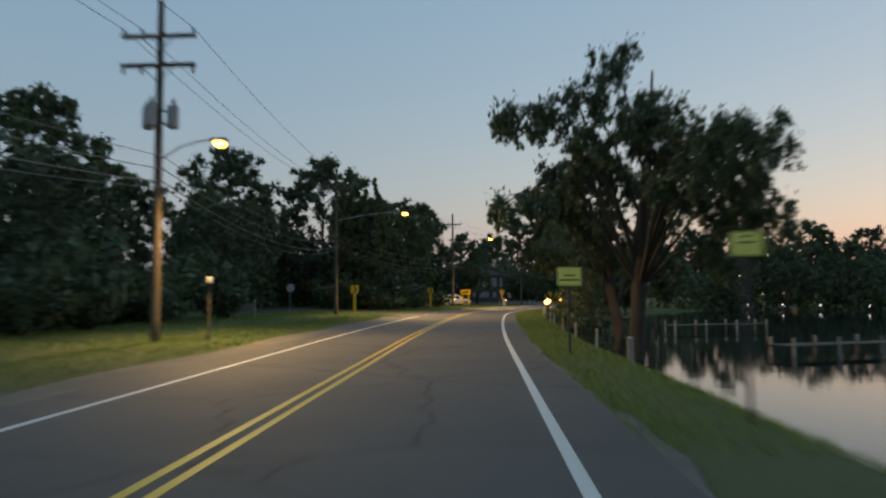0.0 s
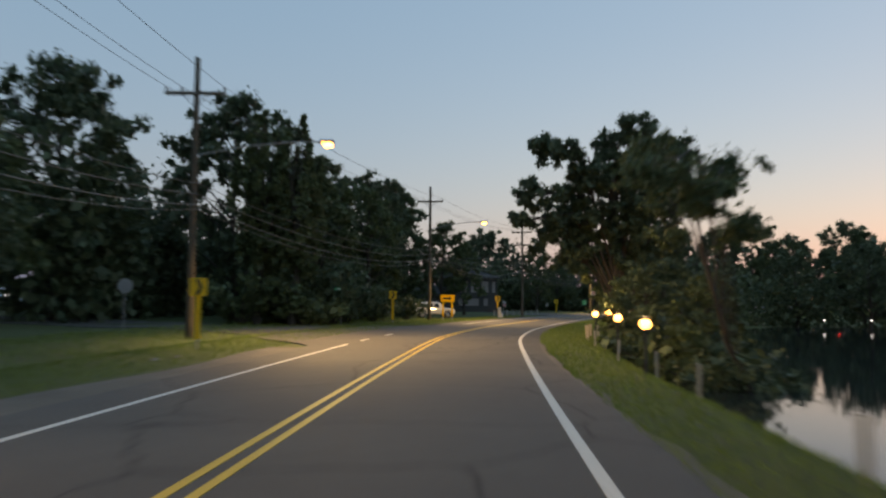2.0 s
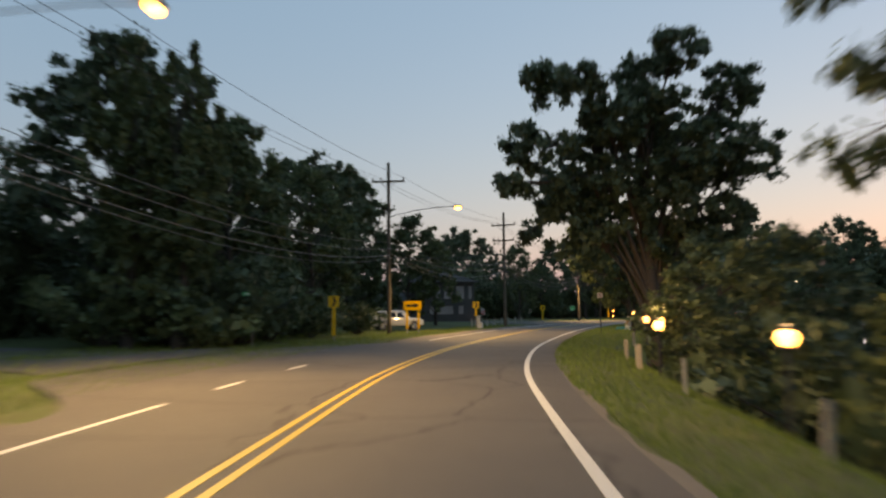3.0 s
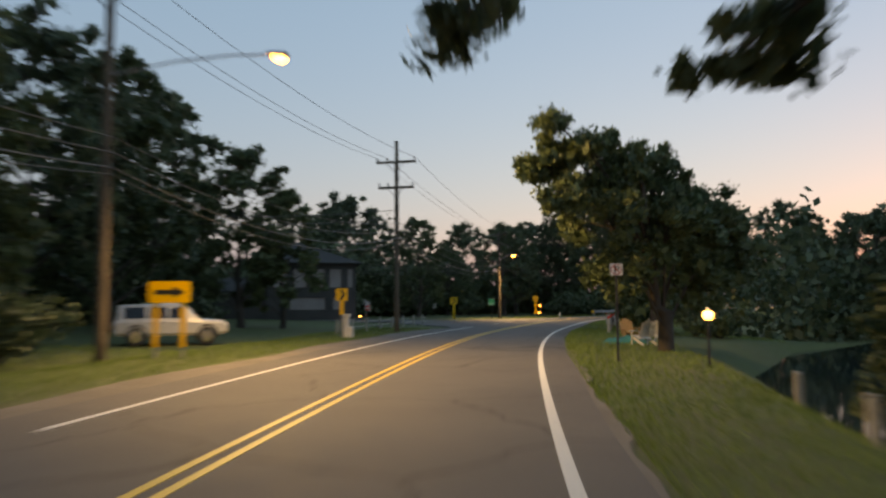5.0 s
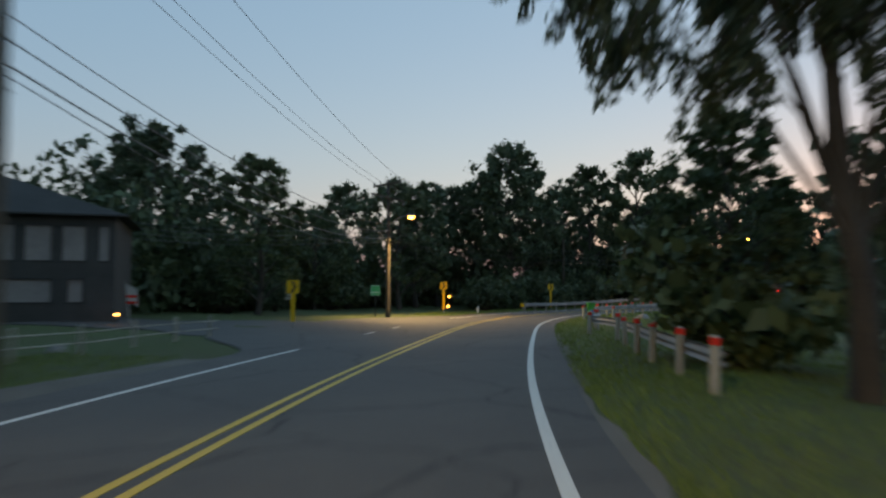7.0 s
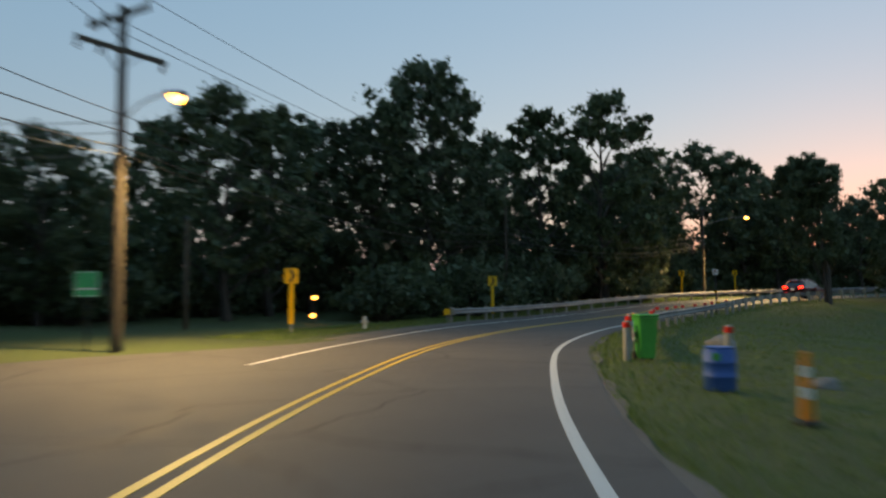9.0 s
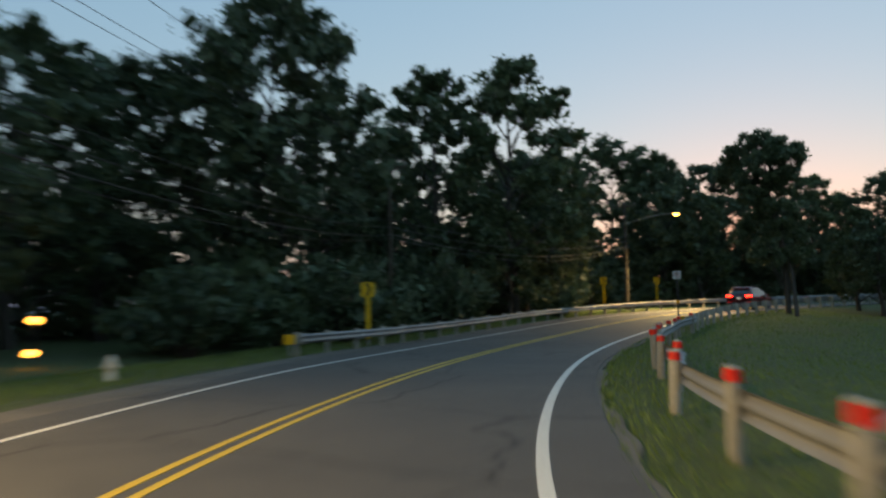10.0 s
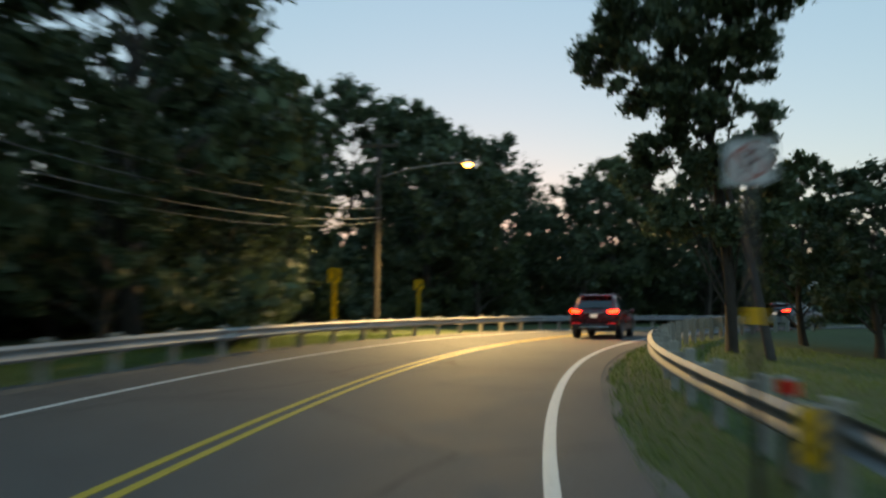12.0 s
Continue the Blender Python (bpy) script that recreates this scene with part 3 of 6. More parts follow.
def stop_sign(m):
    t = thing("stop_sign", m, "octagonal sign seen edge-on from its grey back", "road sign")
    o = [(0.38 * math.cos(radians(22.5 + 45 * k)), 2.2 + 0.38 * math.sin(radians(22.5 + 45 * k))) for k in range(8)]
    part("sign_face", plate(BM(), o, 0.006), "galvanised", t)
    part("post", box(BM(), (0, -0.04, 1.0), (0.06, 0.03, 2.7), None, 0.004), "galvanised", t)
    return t


stop_sign(on_ground(63.0, -15.5, 12))


def object_marker(m, w, h, c, stripes, label):
    """A reflective plate on a short post at the start of a guardrail."""
    t = thing("object_marker", m, label, "road marker", "rail end markers")
    face = part("sign_face", plate(BM(), rounded(w, h, 0.03, c), 0.008), "sign_yellow", t)
    for k in range(stripes):
        z = c - h / 2 + h * (k + .5) / stripes
        q = [(-w * .46, z - .085), (-w * .46, z - .03), (w * .46, z + .085), (w * .46, z + .03)]
        part("stripe", plate(BM(), [(x, max(min(v, c + h * .47), c - h * .47)) for x, v in q], 0.003, Matrix.Translation((0, -0.006, 0))), "sign_black", face, "black diagonal stripe")
    part("post", box(BM(), (0, 0.04, c / 2 - .1), (0.06, 0.04, c + .2), None, 0.004), "galvanised", t)


object_marker(on_ground(175.3, -6.1, 5), .37, .33, .62, 0, "plain yellow reflective plate at the rail's end")
object_marker(on_ground(190.6, 5.46, 10), .2, .44, .6, 3, "narrow yellow and black striped plate at the rail's end")


# ---------------- guardrails ----------------
def beam_profile():
    """The W-shaped section: (depth towards the traffic, height)."""
    return [(0.0, 0.43), (0.015, 0.45), (0.075, 0.475), (0.08, 0.50), (0.02, 0.545), (0.0, 0.58), (0.02, 0.615), (0.08, 0.66), (0.075, 0.685), (0.015, 0.71), (0.0, 0.73)]


def guardrail(s0, s1, dist, side, label, step=1.9, lift=0.0):
    """A steel W-beam on timber blocks and posts. side: +1 when the traffic is on the rail's left."""
    t = thing("guardrail", Matrix(), label, "guardrail")
    f = dist if callable(dist) else (lambda s: dist)
    prof = beam_profile()
    s = s0
    while s < s1 - 0.1:
        e = min(s + 3.8, s1)
        ss = np.linspace(s, e, 7)
        verts, faces, n = [], [], len(prof)
        for back in (0.0, 0.006):
            for q in ss:
                for dep, z in prof:
                    verts.append(tuple(at(q, f(q) - side * (dep - back), z + lift)))
        m, half = len(ss), len(ss) * n
        for k in range(m - 1):
            for j in range(n - 1):
                i = k * n + j
                faces.append((i, i + 1, i + n + 1, i + n))
                faces.append((half + i, half + i + n, half + i + n + 1, half + i + 1))
        link_mesh("rail", verts, faces, "galvanised", t, smooth=True)
        s = e
    s = s0 + 0.25
    block_me = post_me = None
    while s < s1:
        m = beside(s, f(s), lift)
        for nm, size, c in (("block", (0.2, 0.15, 0.36), (side * 0.105, 0, 0.57)), ("post", (0.15, 0.15, 1.5), (side * 0.285, 0, 0.05))):
            me = block_me if nm == "block" else post_me
            if me is None:
                b = box(BM(), c, size, None, 0.012)
                ob = part(nm, b, "post_wood", t)
                if nm == "block":
                    block_me = ob.data
                else:
                    post_me = ob.data
            else:
                ob = new(nm, me)
                ob.parent = t
            ob.matrix_basis = m
        s += step
    for k, q in enumerate(np.arange(s0 + 4, s1, 7.6)):
        ob = part("delineator", box(BM(), (0, 0, 0), (0.02, 0.11, 0.07), None, 0.004), "sign_white", t, "white rail reflector")
        ob.matrix_basis = beside(q, f(q) - side * 0.05, 0.585 + lift, 0)
    return t


guardrail(175.6, 246, lambda s: -5.35 - 0.5 * (1 - smooth_step(s, 175.6, 182)) - 0.35 * smooth_step(s, 205, 230), -1, "grey steel guardrail on timber posts along the outer bend")
guardrail(190.8, 235, lambda s: 5.55 - 0.35 * smooth_step(s, 190, 200), 1, "grey steel guardrail on timber posts along the inner bend")


# ---------------- posts with red reflectors, and their low rail ----------------
def marker_posts():
    proto = None
    places = [(118.2 + 2.9 * k, 6.5) for k in range(6)] + [(136.2, 5.76), (139.7, 6.27), (142.4, 6.32), (154.6, 5.3), (157, 5.42), (160.2, 5.42), (164.0, 5.4), (167, 5.75), (169.5, 5.6), (172, 5.55),
              (175, 5.6), (177.3, 5.6), (180, 5.6), (183, 5.7), (186, 5.65), (188.3, 5.56), (191.8, 5.74), (152.9, 7.1)]
    for k, (s, d) in enumerate(places):
        r = random.Random(k)
        lean = Matrix.Rotation(radians(r.uniform(-2.5, 2.5)), 4, "X") @ Matrix.Rotation(radians(r.uniform(-2.5, 2.5)), 4, "Y")
        m = on_ground(s, d + r.uniform(-.06, .06), r.uniform(-6, 6)) @ lean
        m = m @ Matrix.Diagonal((1, 1, r.uniform(0.96, 1.06), 1))
        if proto is None:
            proto = thing("marker_post", m, "pale weathered wooden roadside post with a red reflective band", "post", "posts along the bend")
            b = BM()
            lathe(b, [(0.09, -0.3), (0.088, 0.2), (0.084, 0.88), (0.078, 0.935), (0.055, 0.955)], 14)
            part("shaft", b, "post_wood", proto, smooth=True)
            part("reflector", lathe(BM(), [(0.087, 0.80), (0.09, 0.805), (0.0875, 0.918), (0.083, 0.923)], 14), "reflector_red", proto, "red reflective band")
        else:
            copy_thing(proto, m)
    # a steel beam runs along the far side of the posts
    stretch = []
    for k, (s, d) in enumerate(places):
        stretch.append((s, d))
        if k + 1 < len(places) and abs(places[k + 1][0] - s) < 5:
            continue
        if len(stretch) < 2:
            continue
        t = thing("guardrail", Matrix(), "grey steel beam on the far side of pale timber posts", "guardrail", "rails along the bend")
        for (s0, d0), (s1, d1) in zip(stretch, stretch[1:]):
            prof = beam_profile()
            verts, faces, n = [], [], len(prof)
            for back in (0.0, 0.006):
                for u in (-.04, .25, .5, .75, 1.04):
                    q = at(s0 + (s1 - s0) * u, d0 + (d1 - d0) * u)
                    g = gz(q.x, q.y)
                    for dep, z in prof:
                        w = at(s0 + (s1 - s0) * u, d0 + (d1 - d0) * u + .1 + dep - back)
                        verts.append((w.x, w.y, g + z + .02))
            for a in range(4):
                for b in range(n - 1):
                    i = a * n + b
                    faces.append((i, i + 1, i + n + 1, i + n))
                    faces.append((5 * n + i, 5 * n + i + n, 5 * n + i + n + 1, 5 * n + i + 1))
            link_mesh("rail", verts, faces, "galvanised", t, smooth=True)
        stretch = []


marker_posts()


# ---------------- lake bank posts and lanterns ----------------
def bank_post(m, proto=[None]):
    """A short, thick timber post with a chamfered head."""
    if proto[0] is None:
        t = thing("bank_post", m, "short thick weathered timber post on the lake bank", "post", "posts along the lake bank")
        part("shaft", box(BM(), (0, 0, 0.13), (0.24, 0.22, 1.0), None, 0.018), "post_wood", t)
        cap = BM()
        box(cap, (0, 0, 0.655), (0.22, 0.20, 0.05), None, 0.022)
        part("head", cap, "post_wood", t, "worn chamfered post head")
        proto[0] = t
    else:
        copy_thing(proto[0], m)


for k, s in enumerate((19.6, 25.4, 31.5, 37.6, 43.9, 47.6, 53.4, 59.5, 65.6, 72.0, 78.6, 85.5, 90.5)):
    r = random.Random(70 + k)
    tilt = Matrix.Rotation(radians(r.uniform(-4, 4)), 4, "X") @ Matrix.Rotation(radians(r.uniform(-4, 4)), 4, "Y")
    bank_post(on_ground(s, 6.55 + 0.9 * smooth_step(s, 60, 86) + 1.2 * smooth_step(s, 82, 92), r.uniform(-12, 12)) @ tilt @ Matrix.Diagonal((1, 1, 1, 1) if s > 60 else (.58, .62, 1.0, 1)))


def lantern(m, height):
    t = thing("garden_lantern", m, "lit warm globe lantern on a short dark post", "lantern", "lanterns by the lake")
    part("post", tube(BM(), (0, 0, -0.6), (0, 0, height - 0.16), 0.045, 0.035, 10), "dark_steel", t)
    part("collar", lathe(BM(), [(0.05, height - 0.18), (0.11, height - 0.15), (0.1, height - 0.12)], 14), "dark_steel", t)
    globe = [(0.14 * math.sin(radians(a)), height - 0.14 * math.cos(radians(a))) for a in (25, 45, 70, 90, 110, 135, 160)]
    part("globe", lathe(BM(), globe, 16), "lantern_glow", t, "glowing warm globe", smooth=True)
    part("cap", lathe(BM(), [(0.09, height + 0.12), (0.07, height + 0.17), (0.02, height + 0.2)], 12), "dark_steel", t)
    lamp = bpy.data.lights.new("lantern_light", "POINT")
    lamp.energy, lamp.color, lamp.shadow_soft_size = LANTERN_WATTS, (1.0, 0.70, 0.33), 0.15
    lo = new("lantern_light", lamp)
    lo.location = m.translation + Vector((0, 0, height + 0.45))


for s, d, h in ((47.9, 6.35, 1.1), (55.0, 6.8, 1.12), (64.0, 6.95, 1.12), (70.0, 7.9, 1.15), (74.5, 7.9, 1.15), (95.0, 7.9, 1.25)):
    mm = on_ground(s, d)
    lantern(mm, road_z(s) + h - mm.translation.z)


# ---------------- utility poles, lamps, cables ----------------
POLES = {}


def utility_pole(key, s, d, height, arms, lamp_h=None, lamp_reach=2.6, cans=False, turn=0.0, label="tall weathered wooden utility pole with crossarms"):
    m = on_ground(s, d, turn)
    base = m.translation.z
    t = thing("utility_pole", m, label, "utility pole", "utility poles along the road")
    b = BM()
    n, r0, r1 = 14, 0.17, 0.11
    lathe(b, [(r0 + (r1 - r0) * k / 8, -0.8 + (height + 0.8) * k / 8) for k in range(9)], n)
    # darker tone on the two shafts beside their lamps, to subdue the lamplight
    part("shaft", b, "bark" if key in ("lamp", "p5") else "pole_wood", t, smooth=True)
    tips = {}
    for a, (z, half, kind, *askew) in enumerate(arms):
        arm = part("crossarm", box(BM(), (0, -0.16, z), (2 * half, 0.1, 0.15), None, 0.012), "pole_wood", t)
        yaw, roll = askew or (0, 0)
        swing = Matrix.Translation((0, 0, z)) @ Matrix.Rotation(radians(yaw), 4, "Z") @ Matrix.Rotation(radians(roll), 4, "Y") @ Matrix.Translation((0, 0, -z))
        arm.matrix_basis = swing
        for sx in (-1, 1):
            br = BM()
            tube(br, (sx * half * 0.45, -0.2, z - 0.04), (0, -0.17, z - 0.62), 0.018, n=6)
            part("brace", br, "dark_steel", t).matrix_basis = swing
        for x in (-half * 0.94, -half * 0.45, half * 0.94):
            ins = BM()
            if kind == "up":
                lathe(ins, [(0.02, z + 0.06), (0.02, z + 0.12), (0.065, z + 0.14), (0.05, z + 0.19), (0.06, z + 0.21), (0.03, z + 0.28)], 10, (x, -0.16, 0))
                tips[(a, round(x, 2))] = m @ swing @ Vector((x, -0.16, z + 0.27))
            else:
                lathe(ins, [(0.02, z - 0.06), (0.07, z - 0.1), (0.04, z - 0.15), (0.07, z - 0.2), (0.04, z - 0.25), (0.06, z - 0.29), (0.02, z - 0.32)], 10, (x, -0.16, 0))
            part("insulator", ins, "insulator", arm)
    if cans:
        for x, y in ((-0.42, 0.05), (0.5, 0.0), (-0.12, -0.38)):
            can = BM()
            lathe(can, [(0.17, 7.55), (0.2, 7.6), (0.2, 8.3), (0.18, 8.36), (0.06, 8.4), (0.05, 8.55)], 14, (x, y, 0))
            c = part("transformer", can, "transformer_grey", t, "grey cylindrical transformer", smooth=False)
            part("bushing", lathe(BM(), [(0.03, 8.38), (0.045, 8.45), (0.03, 8.5), (0.045, 8.56), (0.02, 8.66)], 8, (x + .06, y, 0)), "insulator", c)
        for z in (7.7, 8.15):
            part("bracket", box(BM(), (0.02, -0.1, z), (1.0, 0.07, 0.06), None, 0.006), "dark_steel", t)
    for k in range(3):
        part("step_bolt", tube(BM(), (0, 0, 5.2 + .45 * k), (0.26 * (-1) ** k, 0, 5.2 + .45 * k), 0.012, n=6), "dark_steel", t)
    if lamp_h:
        arm = BM()
        pts = [Vector((0.1, -0.05, lamp_h - 0.55)), Vector((lamp_reach * 0.4, -0.08, lamp_h - 0.15)), Vector((lamp_reach * 0.75, -0.1, lamp_h + 0.05)), Vector((lamp_reach, -0.1, lamp_h + 0.08))]
        for p, q in zip(pts, pts[1:]):
            tube(arm, p, q, 0.03, n=8)
        sl = part("lamp_arm", arm, "galvanised", t)
        head = BM()
        box(head, (lamp_reach + 0.22, -0.1, lamp_h + 0.09), (0.62, 0.28, 0.15), None, 0.06)
        part("lamp_head", head, "transformer_grey", sl)
        bowl = BM()
        lathe(bowl, [(0.05, -0.19), (0.12, -0.165), (0.165, -0.09), (0.17, 0.0)], 14)
        bmesh.ops.transform(bowl, matrix=Matrix.Translation((lamp_reach + 0.25, -0.1, lamp_h + 0.02)) @ Matrix.Diagonal((1.3, 0.85, 1, 1)), verts=bowl.verts)
        part("lamp_bowl", bowl, "sodium_glow", sl, "glowing amber street-lamp bowl", smooth=True)
        lamp = bpy.data.lights.new("street_lamp_light", "SPOT")
        lamp.energy, lamp.color, lamp.shadow_soft_size = LAMP_WATTS * {"lamp": 2.3, "p1": 0.75, "p5": 1.05}.get(key, 1.25), (1.0, 0.75, 0.34), 0.25
        lamp.spot_size, lamp.spot_blend = radians(132 if key == "lamp" else 156), 0.8 if key == "lamp" else 0.6
        lo = new("street_lamp_light", lamp)
        lo.matrix_world = m @ Matrix.Translation((lamp_reach + 0.25, -0.1, lamp_h - 0.28)) @ (Matrix.Rotation(radians(-24), 4, "X") if key == "lamp" else Matrix.Rotation(radians(-22), 4, "Y"))
    POLES[key] = (m, tips, height)
    return t


utility_pole("p0", -14, -8.8, 11.6, [(10.6, 1.25, "up")])
utility_pole("p1", 25.5, -8.7, 12.2, [(10.85, 1.35, "up"), (9.8, 1.35, "down")], 7.0, 2.0, True)
utility_pole("p2", 59.2, -10.2, 12.0, [(10.4, 1.3, "up")], 8.3, 5.4, turn=6.5)
utility_pole("p3", 94.9, -8.9, 12.3, [(10.9, 1.2, "up")], 8.92, 4.75, turn=9)
utility_pole("p4", 117.8, -5.8, 11.5, [(10.2, 1.25, "up"), (8.65, 1.1, "up")])
utility_pole("p5", 155.2, -8.35, 9.7, [(9.35, 1.2, "up", -16, -4), (8.4, 1.2, "down", 30, 13)], 7.0, 1.5)
utility_pole("p6", 192.0, -11.5, 10.2, [(9.7, 1.1, "up")], turn=14, label="weathered wooden utility pole among the roadside trees")
utility_pole("lamp", 216.8, -10.0, 9.6, [(9.2, 1.0, "up")], 8.2, 4.25, label="weathered wooden pole carrying a lit street lamp on a long arm", turn=22)


def cable(name, a, b, sag, r, parent, mat="wire_black"):
    n, bm = 18, BM()
    pts = []
    for k in range(n + 1):
        u = k / n
        p = a.lerp(b, u)
        p.z -= sag * 4 * u * (1 - u)
        pts.append(p)
    V, F = [], []
    ring_tube(V, F, pts, [r] * len(pts), 5)
    bm.free()
    link_mesh(name, V, F, mat, parent)


order = ["p0", "p1", "p2", "p3", "p4", "p5", "p6", "lamp"]
for ka, kb in zip(order, order[1:]):
    (ma, ta, ha), (mb, tb, hb) = POLES[ka], POLES[kb]
    t = thing("power_line", Matrix(), "black overhead cables sagging between utility poles", "overhead cables", "cable spans between the poles")
    A = [p for (a, x), p in sorted(ta.items()) if a == 0]
    B = [p for (a, x), p in sorted(tb.items()) if a == 0]
    for p, q in zip(A, B):
        cable("power_cable", p, q, 0.55, 0.011, t)
    for k, (z, sag, r) in enumerate(((6.55, 0.9, 0.013), (6.1, 1.0, 0.017), (5.65, 1.1, 0.021), (5.45, 1.25, 0.013))):
        # light grey cable, paler for a lamplit look; one span blackened to vanish in darkness
        cable("phone_cable", ma @ Vector((0.18, 0, z)), mb @ Vector((0.18, 0, z)), sag, r, t, "wire_black" if ka == "p5" else "wire_grey")
t = thing("service_line", Matrix(), "black service cables running from a pole into the trees", "overhead cables", "cable spans between the poles")
m4, m5 = POLES["p4"][0], POLES["p5"][0]
# the lighter grey also makes the service cables look lamplit
for k in range(3):
    cable("service_cable", m4 @ Vector((-0.15, 0, 7.3 - .5 * k)), m4 @ Vector((-24, -2, 8.6 - .5 * k)), 0.7, 0.018, t, "wire_grey")
for k in range(4):
    cable("service_cable", m5 @ Vector((-0.15, 0, 6.4 - .3 * k)), m5 @ Vector((-19, -12, 7.0 - .35 * k)), 0.8, 0.014, t, "wire_grey")


# ---------------- roadside things ----------------
def mailbox(m):
    t = thing("mailbox", m, "pale grey roadside box on a timber post", "mailbox")
    part("post", box(BM(), (0, 0, 0.95), (0.08, 0.08, 2.3), None, 0.01), "pole_wood", t)
    b = BM()
    box(b, (0, 0, 2.2), (0.19, 0.26, 0.25), None, 0.04)
    body = part("body", b, "old_white", t)
    part("face", box(BM(), (0.05, -0.155, 2.24), (0.11, 0.012, 0.16), None, 0.004), "sign_white", body)
    return t


mailbox(on_ground(26.6, -7.2, 5))


def yard_board(m):
    t = thing("yard_sign", m, "low grey board hung between two wooden stakes", "yard sign")
    part("board", box(BM(), (0, 0, 0.55), (0.62, 0.03, 0.4), None, 0.006), "stone_grey", t)
    for x in (-0.4, 0.4):
        part("stake", box(BM(), (x, 0, 0.38), (0.06, 0.06, 1.15), None, 0.008), "post_wood", t)


yard_board(on_ground(49.5, -14.0, -10) @ Matrix.Diagonal((1.6, 1.2, 1.35, 1)))


def hydrant(m):
    t = thing("fire_hydrant", m, "pale painted fire hydrant in the verge", "fire hydrant")
    part("barrel", lathe(BM(), [(0.15, -0.1), (0.16, 0.03), (0.11, 0.06), (0.105, 0.45), (0.13, 0.47), (0.13, 0.52), (0.11, 0.55), (0.1, 0.62), (0.05, 0.69), (0.03, 0.74)], 16), "hydrant_paint", t, smooth=True)
    for a in (0, 90, 180):
        d = Vector((math.cos(radians(a)), -abs(math.sin(radians(a))), 0))
        part("nozzle", tube(BM(), d * 0.09 + Vector((0, 0, 0.4)), d * 0.19 + Vector((0, 0, 0.4)), 0.055, n=12), "hydrant_paint", t)


hydrant(on_ground(168.4, -7.1, 20) @ Matrix.Diagonal((.85, .85, .82, 1)))


def amber_stake(m):
    t = thing("driveway_marker", m, "slim stake with two round amber driveway reflectors", "driveway marker")
    part("stake", tube(BM(), (0, 0, -0.3), (0, 0, 1.35), 0.022, n=8), "dark_steel", t)
    # both amber rounds emit by themselves
    for x, z in ((0.05, 1.32), (-0.06, 0.42)):
        part("lamp", lathe(BM(), [(0.06, z - 0.1), (0.12, z - 0.05), (0.14, z), (0.12, z + 0.05), (0.06, z + 0.1)], 14, (x, -0.03, 0)), "amber_glow", t, "lit round amber lamp")


amber_stake(on_ground(170.0, -10.9, 0))


def utility_pedestal(m):
    t = thing("utility_pedestal", m, "pale weathered utility pedestal at a sign's foot", "utility box")
    part("riser", box(BM(), (0, 0, 0.5), (0.26, 0.24, 1.2), None, 0.03), "old_white", t)
    part("cap", box(BM(), (0, 0, 1.12), (0.4, 0.36, 0.1), None, 0.03), "old_white", t)
    part("meter_box", box(BM(), (0.2, -0.05, 0.28), (0.34, 0.3, 0.56), None, 0.04), "old_white", t)


utility_pedestal(on_ground(110.6, -6.35, 0))


def verge_post(m, proto=[None]):
    if proto[0] is None:
        t = thing("verge_post", m, "short weathered wooden fence post with wire", "fence post", "wooden posts along the left verge")
        part("shaft", lathe(BM(), [(0.07, -0.3), (0.068, 0.6), (0.06, 0.78), (0.03, 0.81)], 10), "post_wood", t)
        part("staple", box(BM(), (0, -0.07, 0.6), (0.05, 0.02, 0.03), None, 0.004), "dark_steel", t)
        proto[0] = t
    else:
        copy_thing(proto[0], m)


for k, s in enumerate(np.arange(113.5, 133, 2.6)):
    verge_post(on_ground(s, -7.9 - 0.05 * k))
t = thing("verge_fence_wire", Matrix(), "thin rails strung along short wooden verge posts", "fence wire")
for z in (0.35, 0.62):
    for s in np.arange(113.5, 130, 2.6):
        a, b = on_ground(s, -7.9).translation + Vector((0, 0, z)), on_ground(s + 2.6, -7.95).translation + Vector((0, 0, z))
        bm = tube(BM(), a, b, 0.02, n=6)
        part("wire", bm, "post_wood", t)


def wheelie_bin(m):
    t = thing("wheelie_bin", m, "bright green plastic wheelie bin on the grass verge", "bin")
    b = BM()
    lo, hi = [(-.22, -.24), (.22, -.24), (.22, .24), (-.22, .24)], [(-.29, -.34), (.29, -.34), (.29, .3), (-.29, .3)]
    v0 = [b.verts.new((x, y, 0.06)) for x, y in lo]
    v1 = [b.verts.new((x, y, 1.02)) for x, y in hi]
    b.faces.new(v0[::-1])
    b.faces.new(v1)
    for k in range(4):
        j = (k + 1) % 4
        b.faces.new((v0[k], v0[j], v1[j], v1[k]))
    bmesh.ops.bevel(b, geom=list(b.edges), offset=0.03, segments=2, affect="EDGES")
    part("body", b, "plastic_green", t)
    lid = BM()
    box(lid, (0, -0.02, 1.07), (0.63, 0.72, 0.07), None, 0.03)
    box(lid, (0, 0.33, 1.06), (0.5, 0.06, 0.05), None, 0.015)
    part("lid", lid, "plastic_green", t)
    part("rim", box(BM(), (0, -0.02, 1.005), (0.62, 0.69, 0.05), None, 0.015), "plastic_green", t)
    for x in (-.26, .26):
        w = part("wheel", tube(BM(), (x - .03, .26, 0.11), (x + .03, .26, 0.11), 0.11, n=16), "rubber", t)
    part("axle", tube(BM(), (-.24, .26, .11), (.24, .26, .11), 0.015, n=8), "dark_steel", t)


wheelie_bin(on_ground(154.7, 5.68, 14) @ Matrix.Diagonal((.76, .78, .98, 1)))


